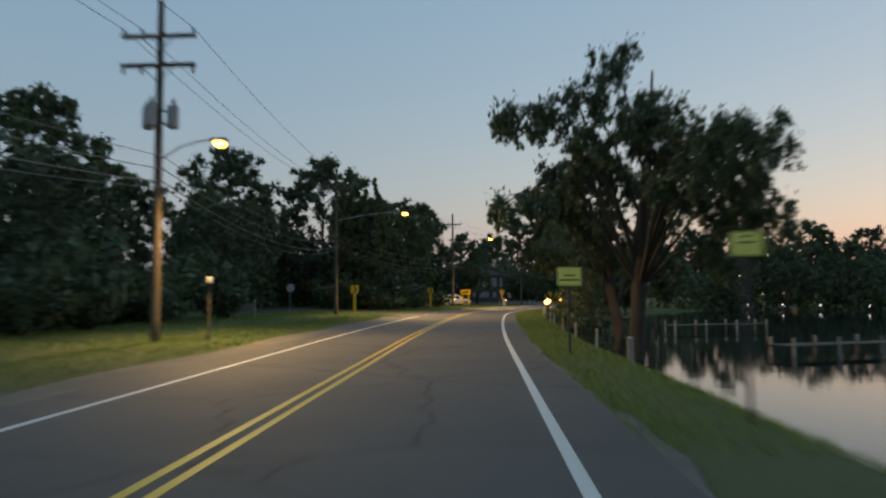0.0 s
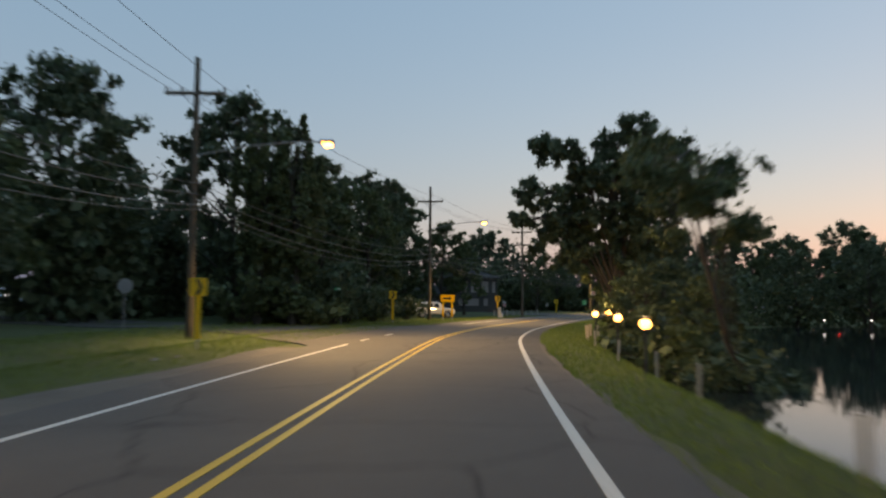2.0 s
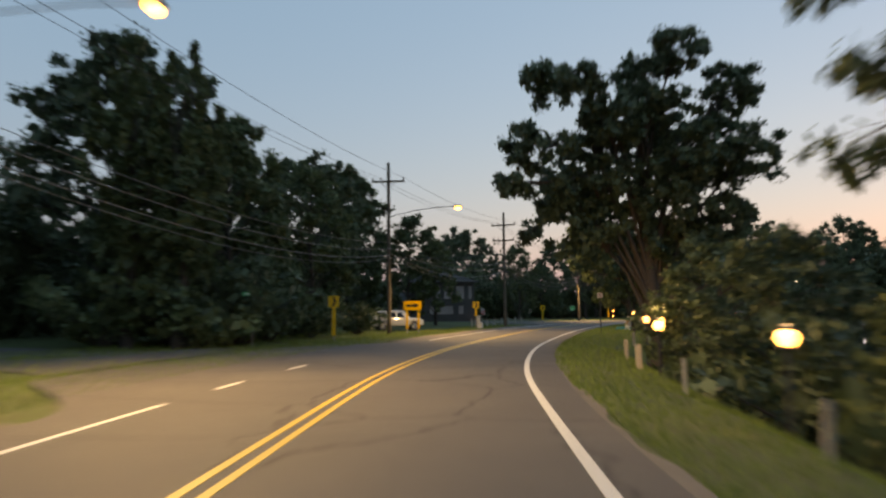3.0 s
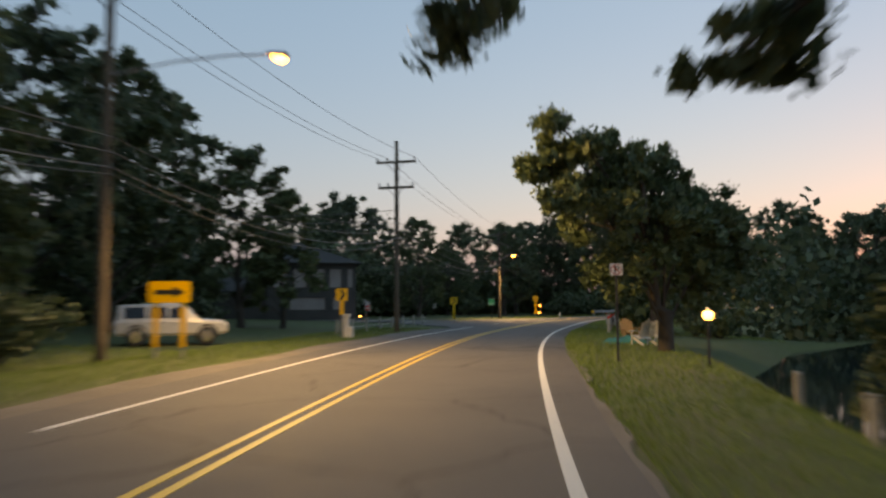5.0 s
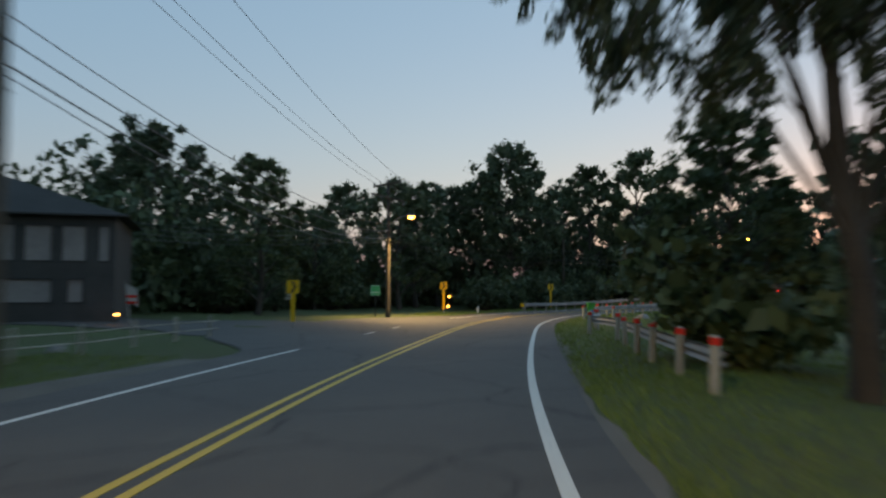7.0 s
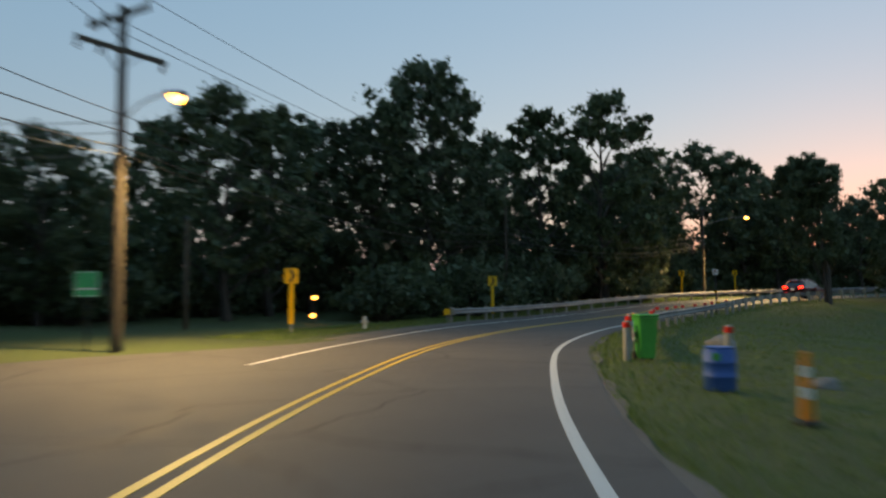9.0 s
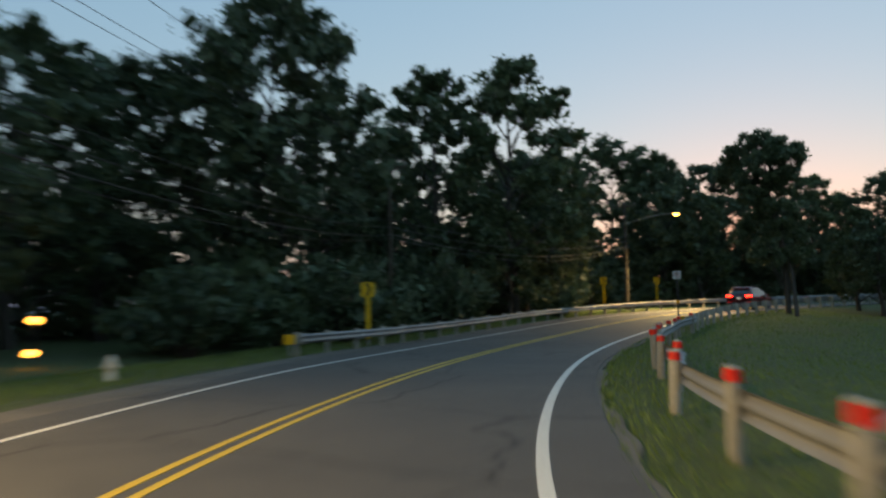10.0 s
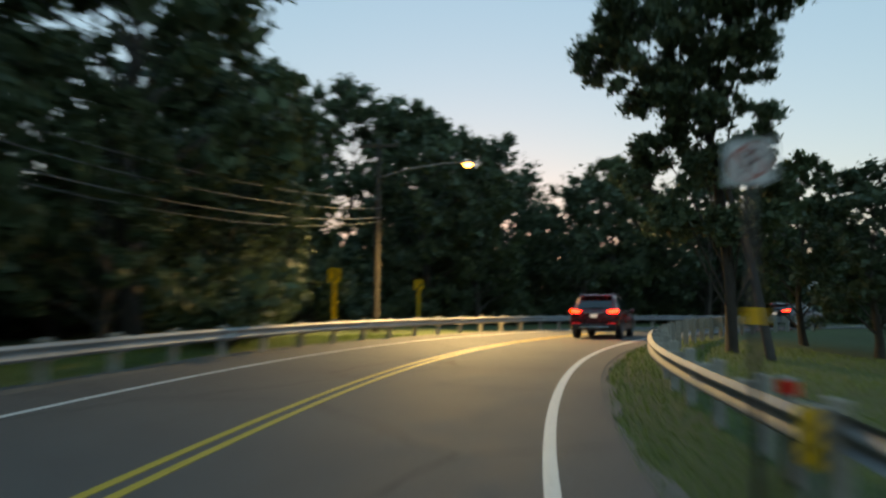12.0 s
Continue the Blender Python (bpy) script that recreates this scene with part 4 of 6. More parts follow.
def drum(m):
    t = thing("barrel", m, "blue plastic barrel standing on the verge", "barrel")
    part("body", lathe(BM(), [(0.26, 0.0), (0.285, 0.03), (0.29, 0.3), (0.305, 0.32), (0.29, 0.34), (0.29, 0.6), (0.305, 0.62), (0.29, 0.64), (0.285, 0.88), (0.25, 0.92)], 24), "plastic_blue", t, smooth=True)
    part("lid", lathe(BM(), [(0.27, 0.915), (0.275, 0.95), (0.22, 0.955)], 24), "plastic_blue", t)
    part("label_patch", box(BM(), (-0.16, -0.235, 0.75), (0.12, 0.03, 0.16), Matrix.Rotation(radians(-32), 4, "Z"), 0.004), "plastic_green", t, "small green patch")


drum(on_ground(149.1, 6.2, 10) @ Matrix.Diagonal((.88, .88, .74, 1)))


def channelizer(m):
    t = thing("traffic_tube", m, "orange and white striped traffic tube on a dark base", "traffic marker")
    part("base", lathe(BM(), [(0.22, 0.0), (0.22, 0.05), (0.12, 0.09)], 8), "rubber", t)
    z = 0.08
    for k, mat in enumerate(("plastic_orange", "plastic_orange", "sign_white", "plastic_orange", "sign_white", "plastic_orange")):
        r = 0.105 - 0.008 * k
        part("band", lathe(BM(), [(r, z), (r - 0.008, z + 0.16)], 16), mat, t, "orange band" if "orange" in mat else "white reflective band")
        z += 0.16
    part("handle", lathe(BM(), [(0.05, z), (0.06, z + 0.03), (0.03, z + 0.06)], 12), "plastic_orange", t)


channelizer(on_ground(145.8, 6.42, 0) @ Matrix.Diagonal((.8, .8, .8, 1)))


def lawn_chair(m, mat, label):
    """A slatted low garden chair."""
    t = thing("garden_chair", m, label, "chair", "garden chairs by the lake")
    tilt = Matrix.Rotation(radians(-24), 4, "X")
    for k in range(5):
        x = (k - 2) * 0.115
        part("back_slat", box(BM(), (x, 0.38, 0.66 - abs(k - 2) * 0.03), (0.1, 0.02, 0.74 - abs(k - 2) * 0.07), tilt, 0.006), mat, t)
    for k in range(5):
        part("seat_slat", box(BM(), (0, -0.26 + k * 0.11, 0.37 - k * 0.025), (0.56, 0.09, 0.02), Matrix.Rotation(radians(-12), 4, "X"), 0.005), mat, t)
    for sx in (-1, 1):
        part("arm", box(BM(), (sx * 0.36, 0.0, 0.56), (0.13, 0.74, 0.022), None, 0.006), mat, t)
        part("front_leg", box(BM(), (sx * 0.33, -0.3, 0.28), (0.03, 0.1, 0.58), None, 0.005), mat, t)
        part("back_leg", box(BM(), (sx * 0.27, 0.12, 0.17), (0.03, 0.95, 0.1), Matrix.Rotation(radians(-16), 4, "X"), 0.005), mat, t)
    part("crosspiece", box(BM(), (0, 0.31, 0.5), (0.66, 0.03, 0.08), tilt, 0.005), mat, t)


lawn_chair(on_ground(108.5, 7.2, 15), "cedar", "slatted cedar garden chair beside the lake")
lawn_chair(on_ground(104.6, 7.4, 200), "old_white", "slatted white garden chair beside the lake")
lawn_chair(on_ground(106.2, 8.3, 160), "old_white", "slatted white garden chair beside the lake")


def tarp(m):
    t = thing("tarpaulin_heap", m, "crumpled teal tarpaulin heap on the grass", "tarpaulin")
    n, b = 22, BM()
    rows = []
    for i in range(n + 1):
        row = []
        for j in range(n + 1):
            x, y = (i / n - .5) * 2.0, (j / n - .5) * 1.3
            e = max(0, 1 - (abs(x) / 1.0) ** 3) * max(0, 1 - (abs(y) / 0.65) ** 3)
            z = 0.34 * e * (0.75 + 0.5 * noise.noise(Vector((x * 2.1, y * 2.6, 3)))) + 0.05 * abs(noise.noise(Vector((x * 7, y * 7, 1)))) - 0.03
            row.append(b.verts.new((x, y, z)))
        rows.append(row)
    for i in range(n):
        for j in range(n):
            b.faces.new((rows[i][j], rows[i + 1][j], rows[i + 1][j + 1], rows[i][j + 1]))
    part("sheet", b, "teal_cloth", t, smooth=True)


tarp(on_ground(106.6, 6.9, 5))


def boulder(m, r, seed):
    t = thing("boulder", m, "rounded grey boulder in the grass", "rock", "boulders by the verge")
    b = BM()
    bmesh.ops.create_icosphere(b, subdivisions=3, radius=1.0)
    for v in b.verts:
        k = 1 + 0.28 * noise.noise(v.co * 1.6 + Vector((seed, 0, 0))) + 0.08 * noise.noise(v.co * 5 + Vector((0, seed, 0)))
        v.co = Vector((v.co.x * r, v.co.y * r * 0.85, v.co.z * r * 0.7)) * k
    part("stone", b, "stone_grey", t, smooth=True)


for k, (s, d, r) in enumerate(((151.5, 8.6, 0.3), (163, 8.2, 0.5), (49.0, -6.6, 0.12), (50.2, -6.5, 0.1), (124.5, -9.2, 0.3))):
    boulder(on_ground(s, d, 30 * k), r, k * 3.1)


def short_pole(m):
    t = thing("wooden_pole", m, "slim weathered wooden pole under the trees", "pole")
    part("shaft", lathe(BM(), [(0.11, -0.5), (0.1, 2.0), (0.085, 4.6), (0.05, 4.75)], 12), "pole_wood", t, smooth=True)
    part("cap", lathe(BM(), [(0.09, 4.7), (0.08, 4.76), (0.02, 4.8)], 12), "dark_steel", t)


short_pole(on_ground(163.8, -13.0))


# ---------------- vehicles ----------------
def loft(bm, sections):
    """Skins cross-sections (lists of points of equal count) and closes both ends."""
    rings = [[bm.verts.new(p) for p in sec] for sec in sections]
    n = len(rings[0])
    for a, b in zip(rings, rings[1:]):
        for k in range(n):
            j = (k + 1) % n
            bm.faces.new((a[k], a[j], b[j], b[k]))
    bm.faces.new(rings[0][::-1])
    bm.faces.new(rings[-1])
    return bm


def body_section(y, half, z0, z1, top_half, z2):
    """A car's cross-section at y: sill, waist and roof."""
    return [(-half * .9, y, z0), (-half, y, z0 + .12), (-half, y, z1 - .08), (-half * .97, y, z1), (-top_half, y, z2 - .05), (-top_half * .85, y, z2), (top_half * .85, y, z2), (top_half, y, z2 - .05), (half * .97, y, z1), (half, y, z1 - .08), (half, y, z0 + .12), (half * .9, y, z0)]


def wheel(parent, x, y, r, side):
    w = part("wheel", lathe_x(r, 0.22, x, y, side), "rubber", parent)
    rim = BM()
    tube(rim, (x + side * 0.1, y, r), (x + side * 0.118, y, r), r * 0.66, n=20)
    rm = part("rim", rim, "chrome", w, "alloy rim")
    return w


def lathe_x(r, width, x, y, side):
    b = BM()
    prof = [(r * 0.6, -width / 2), (r * 0.93, -width / 2), (r, -width * 0.36), (r, width * 0.36), (r * 0.93, width / 2), (r * 0.6, width / 2)]
    lathe(b, prof, 22)
    bmesh.ops.transform(b, matrix=Matrix.Translation((x, y, r)) @ Matrix.Rotation(radians(90), 4, "Y"), verts=b.verts)
    return b


def suv(m, paint, label, lit=True, length=4.65, half=0.92, height=1.7):
    """A mid-size estate car. Local +y is ahead, the tail at y = 0."""
    t = thing("car", m, label, "car")
    L = length
    z0 = 0.3
    secs = [(0.0, .86, .42, .62, .80, .64), (0.03, .89, .36, .98, .80, 1.0), (0.10, half, .33, 1.02, .76, 1.1), (0.5, half, z0, 1.04, .70, height - .12), (0.85, half, z0, 1.04, .69, height),
            (2.2, half, z0, 1.03, .68, height), (2.75, half, z0, 1.01, .64, height - .1), (3.5, half, z0, 0.99, .74, 1.06), (4.3, half * .97, z0, 0.88, .74, 0.94), (L - .08, half * .9, .36, 0.7, .74, 0.78), (L, half * .8, .42, 0.6, .68, 0.64)]
    b = loft(BM(), [body_section(y, h, a, w, th, top) for y, h, a, w, th, top in secs])
    bmesh.ops.recalc_face_normals(b, faces=b.faces)
    body = part("body", b, paint, t, smooth=False)
    g = BM()
    rw = [(-.62, 1.17), (.62, 1.17), (.56, 1.53), (-.56, 1.53)]
    slope = math.atan2(0.40, height - .12 - 1.1)
    plate(g, [(x, z - 1.1) for x, z in rw], 0.02, Matrix.Translation((0, 0.085, 1.1)) @ Matrix.Rotation(-slope, 4, "X"))
    part("rear_window", g, "car_glass", t, "dark rear window")
    for sx in (-1, 1):
        lean = math.atan2(half * .97 - .69, height - 1.04)
        for y0, y1 in ((0.62, 1.35), (1.42, 2.3), (2.36, 2.95)):
            w = BM()
            top = height - .16 if y1 < 2.5 else height - .3
            pts = [(y0, 1.09), (y1, 1.07), (y1 - (.05 if y1 < 2.5 else .35), top), (y0 + (.12 if y0 < 1 else 0), top)]
            a = [Vector((sx * (half * .97 - (z - 1.04) * math.tan(lean) + 0.012), y, z)) for y, z in pts]
            o = [p - Vector((sx * .03, 0, 0)) for p in a]
            va, vo = [w.verts.new(p) for p in a], [w.verts.new(p) for p in o]
            w.faces.new(va)
            w.faces.new(vo[::-1])
            for k in range(4):
                j = (k + 1) % 4
                w.faces.new((va[j], va[k], vo[k], vo[j]))
            part("side_window", w, "car_glass", t, "dark side window")
        tl = BM()
        pts = [(.46, 1.07), (.9, 1.13), (.89, .98), (.58, .96)]
        plate(tl, [(sx * x, z) for x, z in pts], 0.12, Matrix.Translation((0, 0.055, 0)))
        bmesh.ops.bevel(tl, geom=list(tl.edges), offset=0.015, segments=2, affect="EDGES")
        part("tail_lamp", tl, "tail_glow" if lit else "reflector_red", t, "lit red tail lamp" if lit else "red tail lamp")
        part("bumper_reflector", box(BM(), (sx * .66, 0.0, .58), (.32, .03, .05), None, .01), "reflector_glow" if lit else "reflector_red", t, "red bumper reflector")
        part("mirror", box(BM(), (sx * (half + .1), 2.75, 1.1), (.2, .12, .16), None, .04), paint, t)
        for y in (0.85, 3.65):
            wheel(t, sx * (half - .11), y, .36, sx)
        part("roof_rail", box(BM(), (sx * .6, 1.5, height + .035), (.04, 1.7, .03), None, .01), "chrome", t)
        part("wheel_arch", arch(sx * (half + .004), .85, .36, sx), "plastic_dark", t)
        part("wheel_arch", arch(sx * (half + .004), 3.65, .36, sx), "plastic_dark", t)
    part("bumper", box(BM(), (0, .05, .46), (1.7, .16, .26), None, .05), "plastic_dark", t)
    part("bumper_trim", box(BM(), (0, -.025, .44), (1.1, .03, .07), None, .012), "chrome", t)
    part("number_plate", box(BM(), (0, -.012, .87), (.28, .02, .14), None, .006), "plate_glow" if lit else "sign_white", t, "pale lit number plate")
    part("hatch_trim", box(BM(), (0, -.008, .975), (.7, .025, .035), None, .01), "chrome", t)
    part("spoiler", box(BM(), (0, .5, height - .06), (1.22, .3, .05), None, .02), paint, t)
    part("wiper", box(BM(), (.1, .06, 1.17), (.5, .02, .03), None, .006), "plastic_dark", t)
    for x in (-.45, .45):
        part("exhaust", tube(BM(), (x, -.02, .36), (x, .2, .36), .04, n=12), "chrome", t)
    return t


def arch(x, y, r, sx):
    b = BM()
    a0, a1, n = -10, 190, 14
    pts = [(y + (r + d) * math.cos(radians(a0 + (a1 - a0) * k / n)), r + (r + d) * math.sin(radians(a0 + (a1 - a0) * k / n))) for d in (.03, .1) for k in range(n + 1)]
    vin = [b.verts.new((x, *p)) for p in pts]
    vout = [b.verts.new((x + sx * .012, *p)) for p in pts]
    for v in (vin, vout):
        for k in range(n):
            b.faces.new((v[k], v[k + 1], v[n + 2 + k], v[n + 1 + k]))
    return b


suv(beside(214.2, 1.85, 0.0, 6), "paint_maroon", "dark red estate car with lit tail lamps on the road")
suv(beside(238.0, 1.9, 0.0, 0), "paint_dark", "dark car with lit tail lamps farther along the road", True, 4.5, .9, 1.5)


def white_pickup(m):
    t = thing("pickup_truck", m, "silver-white crew-cab truck with a canopy parked under trees", "car")
    half = .95
    secs = [(0, .9, .5, .95, .9, 1.0), (.06, half, .45, 1.05, .82, 1.1), (.2, half, .42, 1.08, .74, 1.72), (2.5, half, .42, 1.08, .74, 1.8), (3.1, half, .42, 1.08, .68, 1.74), (3.75, half, .42, 1.06, .8, 1.14), (4.8, half * .97, .45, 1.0, .8, 1.06), (5.05, half * .9, .5, .85, .75, .9)]
    part("body", loft(BM(), [body_section(*q) for q in secs]), "paint_white", t)
    for sx in (-1, 1):
        for y0, y1 in ((.4, 1.35), (1.5, 2.3), (2.38, 3.15)):
            w = BM()
            pts = [(y0, 1.16), (y1, 1.16), (y1 - (.3 if y1 > 3 else .04), 1.62), (y0 + .04, 1.62)]
            a = [Vector((sx * (half * .97 - (z - 1.08) * .30 + 0.014), y, z)) for y, z in pts]
            w.faces.new([w.verts.new(p) for p in a])
            bmesh.ops.solidify(w, geom=list(w.faces), thickness=0.02)
            part("side_window", w, "car_glass", t, "dark side window")
        for y in (.95, 4.1):
            wheel(t, sx * (half - .11), y, .4, sx)
            part("wheel_arch", arch(sx * (half + .004), y, .4, sx), "plastic_dark", t)
        part("head_lamp", box(BM(), (sx * .7, 4.96, .86), (.34, .12, .16), None, .03), "sign_white", t, "clear head lamp")
        part("mirror", box(BM(), (sx * 1.06, 3.1, 1.18), (.2, .12, .2), None, .04), "paint_white", t)
        part("door_handle", box(BM(), (sx * (half + .012), 2.1, 1.0), (.03, .16, .03), None, .008), "chrome", t)
    part("bumper", box(BM(), (0, 5.0, .58), (1.6, .16, .2), None, .05), "chrome", t)
    part("grille", box(BM(), (0, 5.03, .82), (.9, .06, .2), None, .02), "plastic_dark", t)
    part("tail_gate", box(BM(), (0, -.01, .82), (1.5, .04, .4), None, .015), "paint_white", t)


pm = Matrix.Translation((-0.35, 104.7, gz(1.5, 105))) @ Matrix.Rotation(radians(-78), 4, "Z")
white_pickup(pm @ Matrix.Diagonal((.92, .84, .94, 1)))


# ---------------- the house ----------------
def house():
    x0, x1, y, depth = 3.6, 11.8, 143.0, 8.5
    zb = gz(6, 142) - 0.3
    t = thing("house", Matrix.Translation((0, 0, 0)), "grey two-storey house with rows of curtained windows", "house")
    top = 5.5
    def wall(name, c, size):
        return part(name, box(BM(), c, size, None, 0.01), "siding", t)
    cx = (x0 + x1) / 2
    # front wall built of bands round real openings
    ups = [(x0 + 1.15, 1.55), (x0 + 3.05, 1.3), (x0 + 4.7, 1.3), (x0 + 6.3, 1.2), (x1 - .55, .6)]
    for z0, z1 in ((zb, 1.1), (2.35, 3.15), (5.0, top)):
        wall("wall", (cx, y, (z0 + z1) / 2), (x1 - x0, 0.25, z1 - z0))
    def row(z0, z1, openings):
        edges = [x0] + [v for c, w in openings for v in (c - w / 2, c + w / 2)] + [x1]
        for a, b in zip(edges[::2], edges[1::2]):
            if b - a > .02:
                wall("wall", ((a + b) / 2, y, (z0 + z1) / 2), (b - a, 0.25, z1 - z0))
        for c, w in openings:
            win = part("window", frame_ring(c, y - .1, (z0 + z1) / 2, w, z1 - z0), "dark_trim", t, "dark window frame")
            part("pane", box(BM(), (c, y - .02, (z0 + z1) / 2), (w - .1, .012, z1 - z0 - .1)), "window_glass", win, "dark window pane")
            part("curtain", box(BM(), (c, y - .045, (z0 + z1) / 2), (w - .14, .014, z1 - z0 - .14)), "blind_cloth", win, "drawn pale curtain")
    row(3.15, 5.0, ups)
    row(1.1, 2.35, [(x0 + 3.75, 3.3), (x0 + 6.4, .8)])
    for x in (x0 + .125, x1 - .125):
        wall("wall", (x, y + depth / 2 + .125, (zb + top) / 2), (0.25, depth, top - zb))
    wall("wall", (cx, y + depth + .13, (zb + top) / 2), (x1 - x0, .25, top - zb))
    for k in range(22):
        z = zb + .3 + k * .27
        if 1.0 < z < 2.45 or 3.05 < z < 5.1 or z > top - .1:
            continue
        part("clapboard", box(BM(), (cx, y - .135, z), (x1 - x0, .02, .03), None, .004), "siding", t)
    r = BM()
    e = .6
    a = [r.verts.new(p) for p in ((x0 - e, y - e, top), (x1 + e, y - e, top), (x1 + e, y + depth + e, top), (x0 - e, y + depth + e, top))]
    b2 = [r.verts.new(p) for p in ((x0 + .9, y + depth / 2, 8.0), (x0 + 1.9, y + depth / 2, 8.0))]
    r.faces.new((a[0], a[1], b2[1], b2[0]))
    r.faces.new((a[2], a[3], b2[0], b2[1]))
    r.faces.new((a[1], a[2], b2[1]))
    r.faces.new((a[3], a[0], b2[0]))
    r.faces.new(a[::-1])
    part("roof", r, "shingle", t, "dark shingled hip roof")
    part("gutter", box(BM(), (cx, y - e - .05, top - .02), (x1 - x0 + 2 * e, .12, .12), None, .02), "dark_trim", t)
    part("chimney", box(BM(), (x0 + 1.3, y + depth / 2 + 1.6, 7.6), (.7, .6, 1.4), None, .02), "stone_grey", t)
    part("wing", box(BM(), (x0 - 3.5, y + 2.5, (zb + 2.9) / 2), (7.0, 5.0, 2.9 - zb), None, .02), "siding", t)
    w = BM()
    c = [w.verts.new(p) for p in ((x0 - 7.3, y - .4, 2.9), (x0 + .1, y - .4, 2.9), (x0 + .1, y + 5.4, 2.9), (x0 - 7.3, y + 5.4, 2.9))]
    d = [w.verts.new(p) for p in ((x0 - 5.6, y + 2.5, 4.2), (x0 + .1, y + 2.5, 4.2))]
    w.faces.new((c[0], c[1], d[1], d[0]))
    w.faces.new((c[2], c[3], d[0], d[1]))
    w.faces.new((c[3], c[0], d[0]))
    w.faces.new((c[1], c[2], d[1]))
    w.faces.new(c[::-1])
    part("wing_roof", w, "shingle", t, "dark shingled wing roof")


def frame_ring(x, y, z, w, h):
    b = BM()
    k = .07
    for c, s in (((x, y, z + h / 2 - k / 2), (w, .12, k)), ((x, y, z - h / 2 + k / 2), (w, .14, k)), ((x - w / 2 + k / 2, y, z), (k, .12, h - 2 * k)), ((x + w / 2 - k / 2, y, z), (k, .12, h - 2 * k))):
        box(b, c, s, None, .008)
    return b



house()


def porch_flag(m):
    """A small flag on a leaning staff."""
    t = thing("flag", m, "small faded red and white flag on a leaning staff", "flag")
    part("staff", tube(BM(), (0, 0, -.2), (-.25, 0, 2.1), .018, n=8), "old_white", t)
    c = BM()
    grid = [[c.verts.new((-.22 + .5 * u + .06 * v, .05 * math.sin(5 * u + 2 * v), 1.95 - .85 * v - .25 * u)) for u in (0, .25, .5, .75, 1.0)] for v in (0, .33, .66, 1.0)]
    for r in range(3):
        for k in range(4):
            c.faces.new((grid[r][k], grid[r][k + 1], grid[r + 1][k + 1], grid[r + 1][k]))
    bmesh.ops.solidify(c, geom=list(c.faces), thickness=.006)
    cloth = part("cloth", c, "old_white", t)
    b = BM()
    for z in (1.05, 1.35):
        box(b, (.05, -.045, z), (.42, .008, .12), None, .002)
    part("stripe", b, "reflector_red", cloth, "dull red stripes")


porch_flag(Matrix.Translation((12.7, 141.2, gz(12.7, 141.2))))


def path_lamp(m):
    t = thing("garden_lamp", m, "low lit garden lamp beside the house", "lamp")
    part("stem", tube(BM(), (0, 0, -.2), (0, 0, .42), .02, n=8), "dark_steel", t)
    part("globe", lathe(BM(), [(.03, .4), (.08, .44), (.09, .5), (.05, .56)], 12), "lantern_glow", t, "small warm globe", smooth=True)
    part("cap", lathe(BM(), [(.1, .55), (.06, .6), (.01, .62)], 12), "dark_steel", t)


path_lamp(Matrix.Translation((12.1, 141.0, gz(12.1, 141.0))))


# ---------------- trees ----------------
def leaf_quads(rng, centres, spread, count, a, b, droop=0.0, flat=0.75, core=0.0):
    """Rhombic leaves scattered round the centres, as vertex and face arrays."""
    n = len(centres) * count
    c = np.repeat(centres, count, 0)
    sp = np.repeat(spread, count)[:, None]
    g = rng.normal(size=(n, 3))
    g /= np.linalg.norm(g, axis=1)[:, None]
    r = rng.random((n, 1)) ** 0.45
    size = np.where(r < core, 1.75, 0.66) if core else 1.0    # large shaded leaves inside, small ones outside
    p = c + g * r * sp * np.array([1, 1, flat])
    u = rng.normal(size=(n, 3))
    u[:, 2] -= droop
    u /= np.linalg.norm(u, axis=1)[:, None]
    w = rng.normal(size=(n, 3))
    v = np.cross(u, w)
    v /= np.linalg.norm(v, axis=1)[:, None]
    k = rng.uniform(0.6, 1.3, (n, 1)) * size
    verts = np.stack([p - u * a * k, p + v * b * k, p + u * a * k, p - v * b * k], 1).reshape(-1, 3)
    faces = np.arange(4 * n).reshape(-1, 4)
    return verts, faces


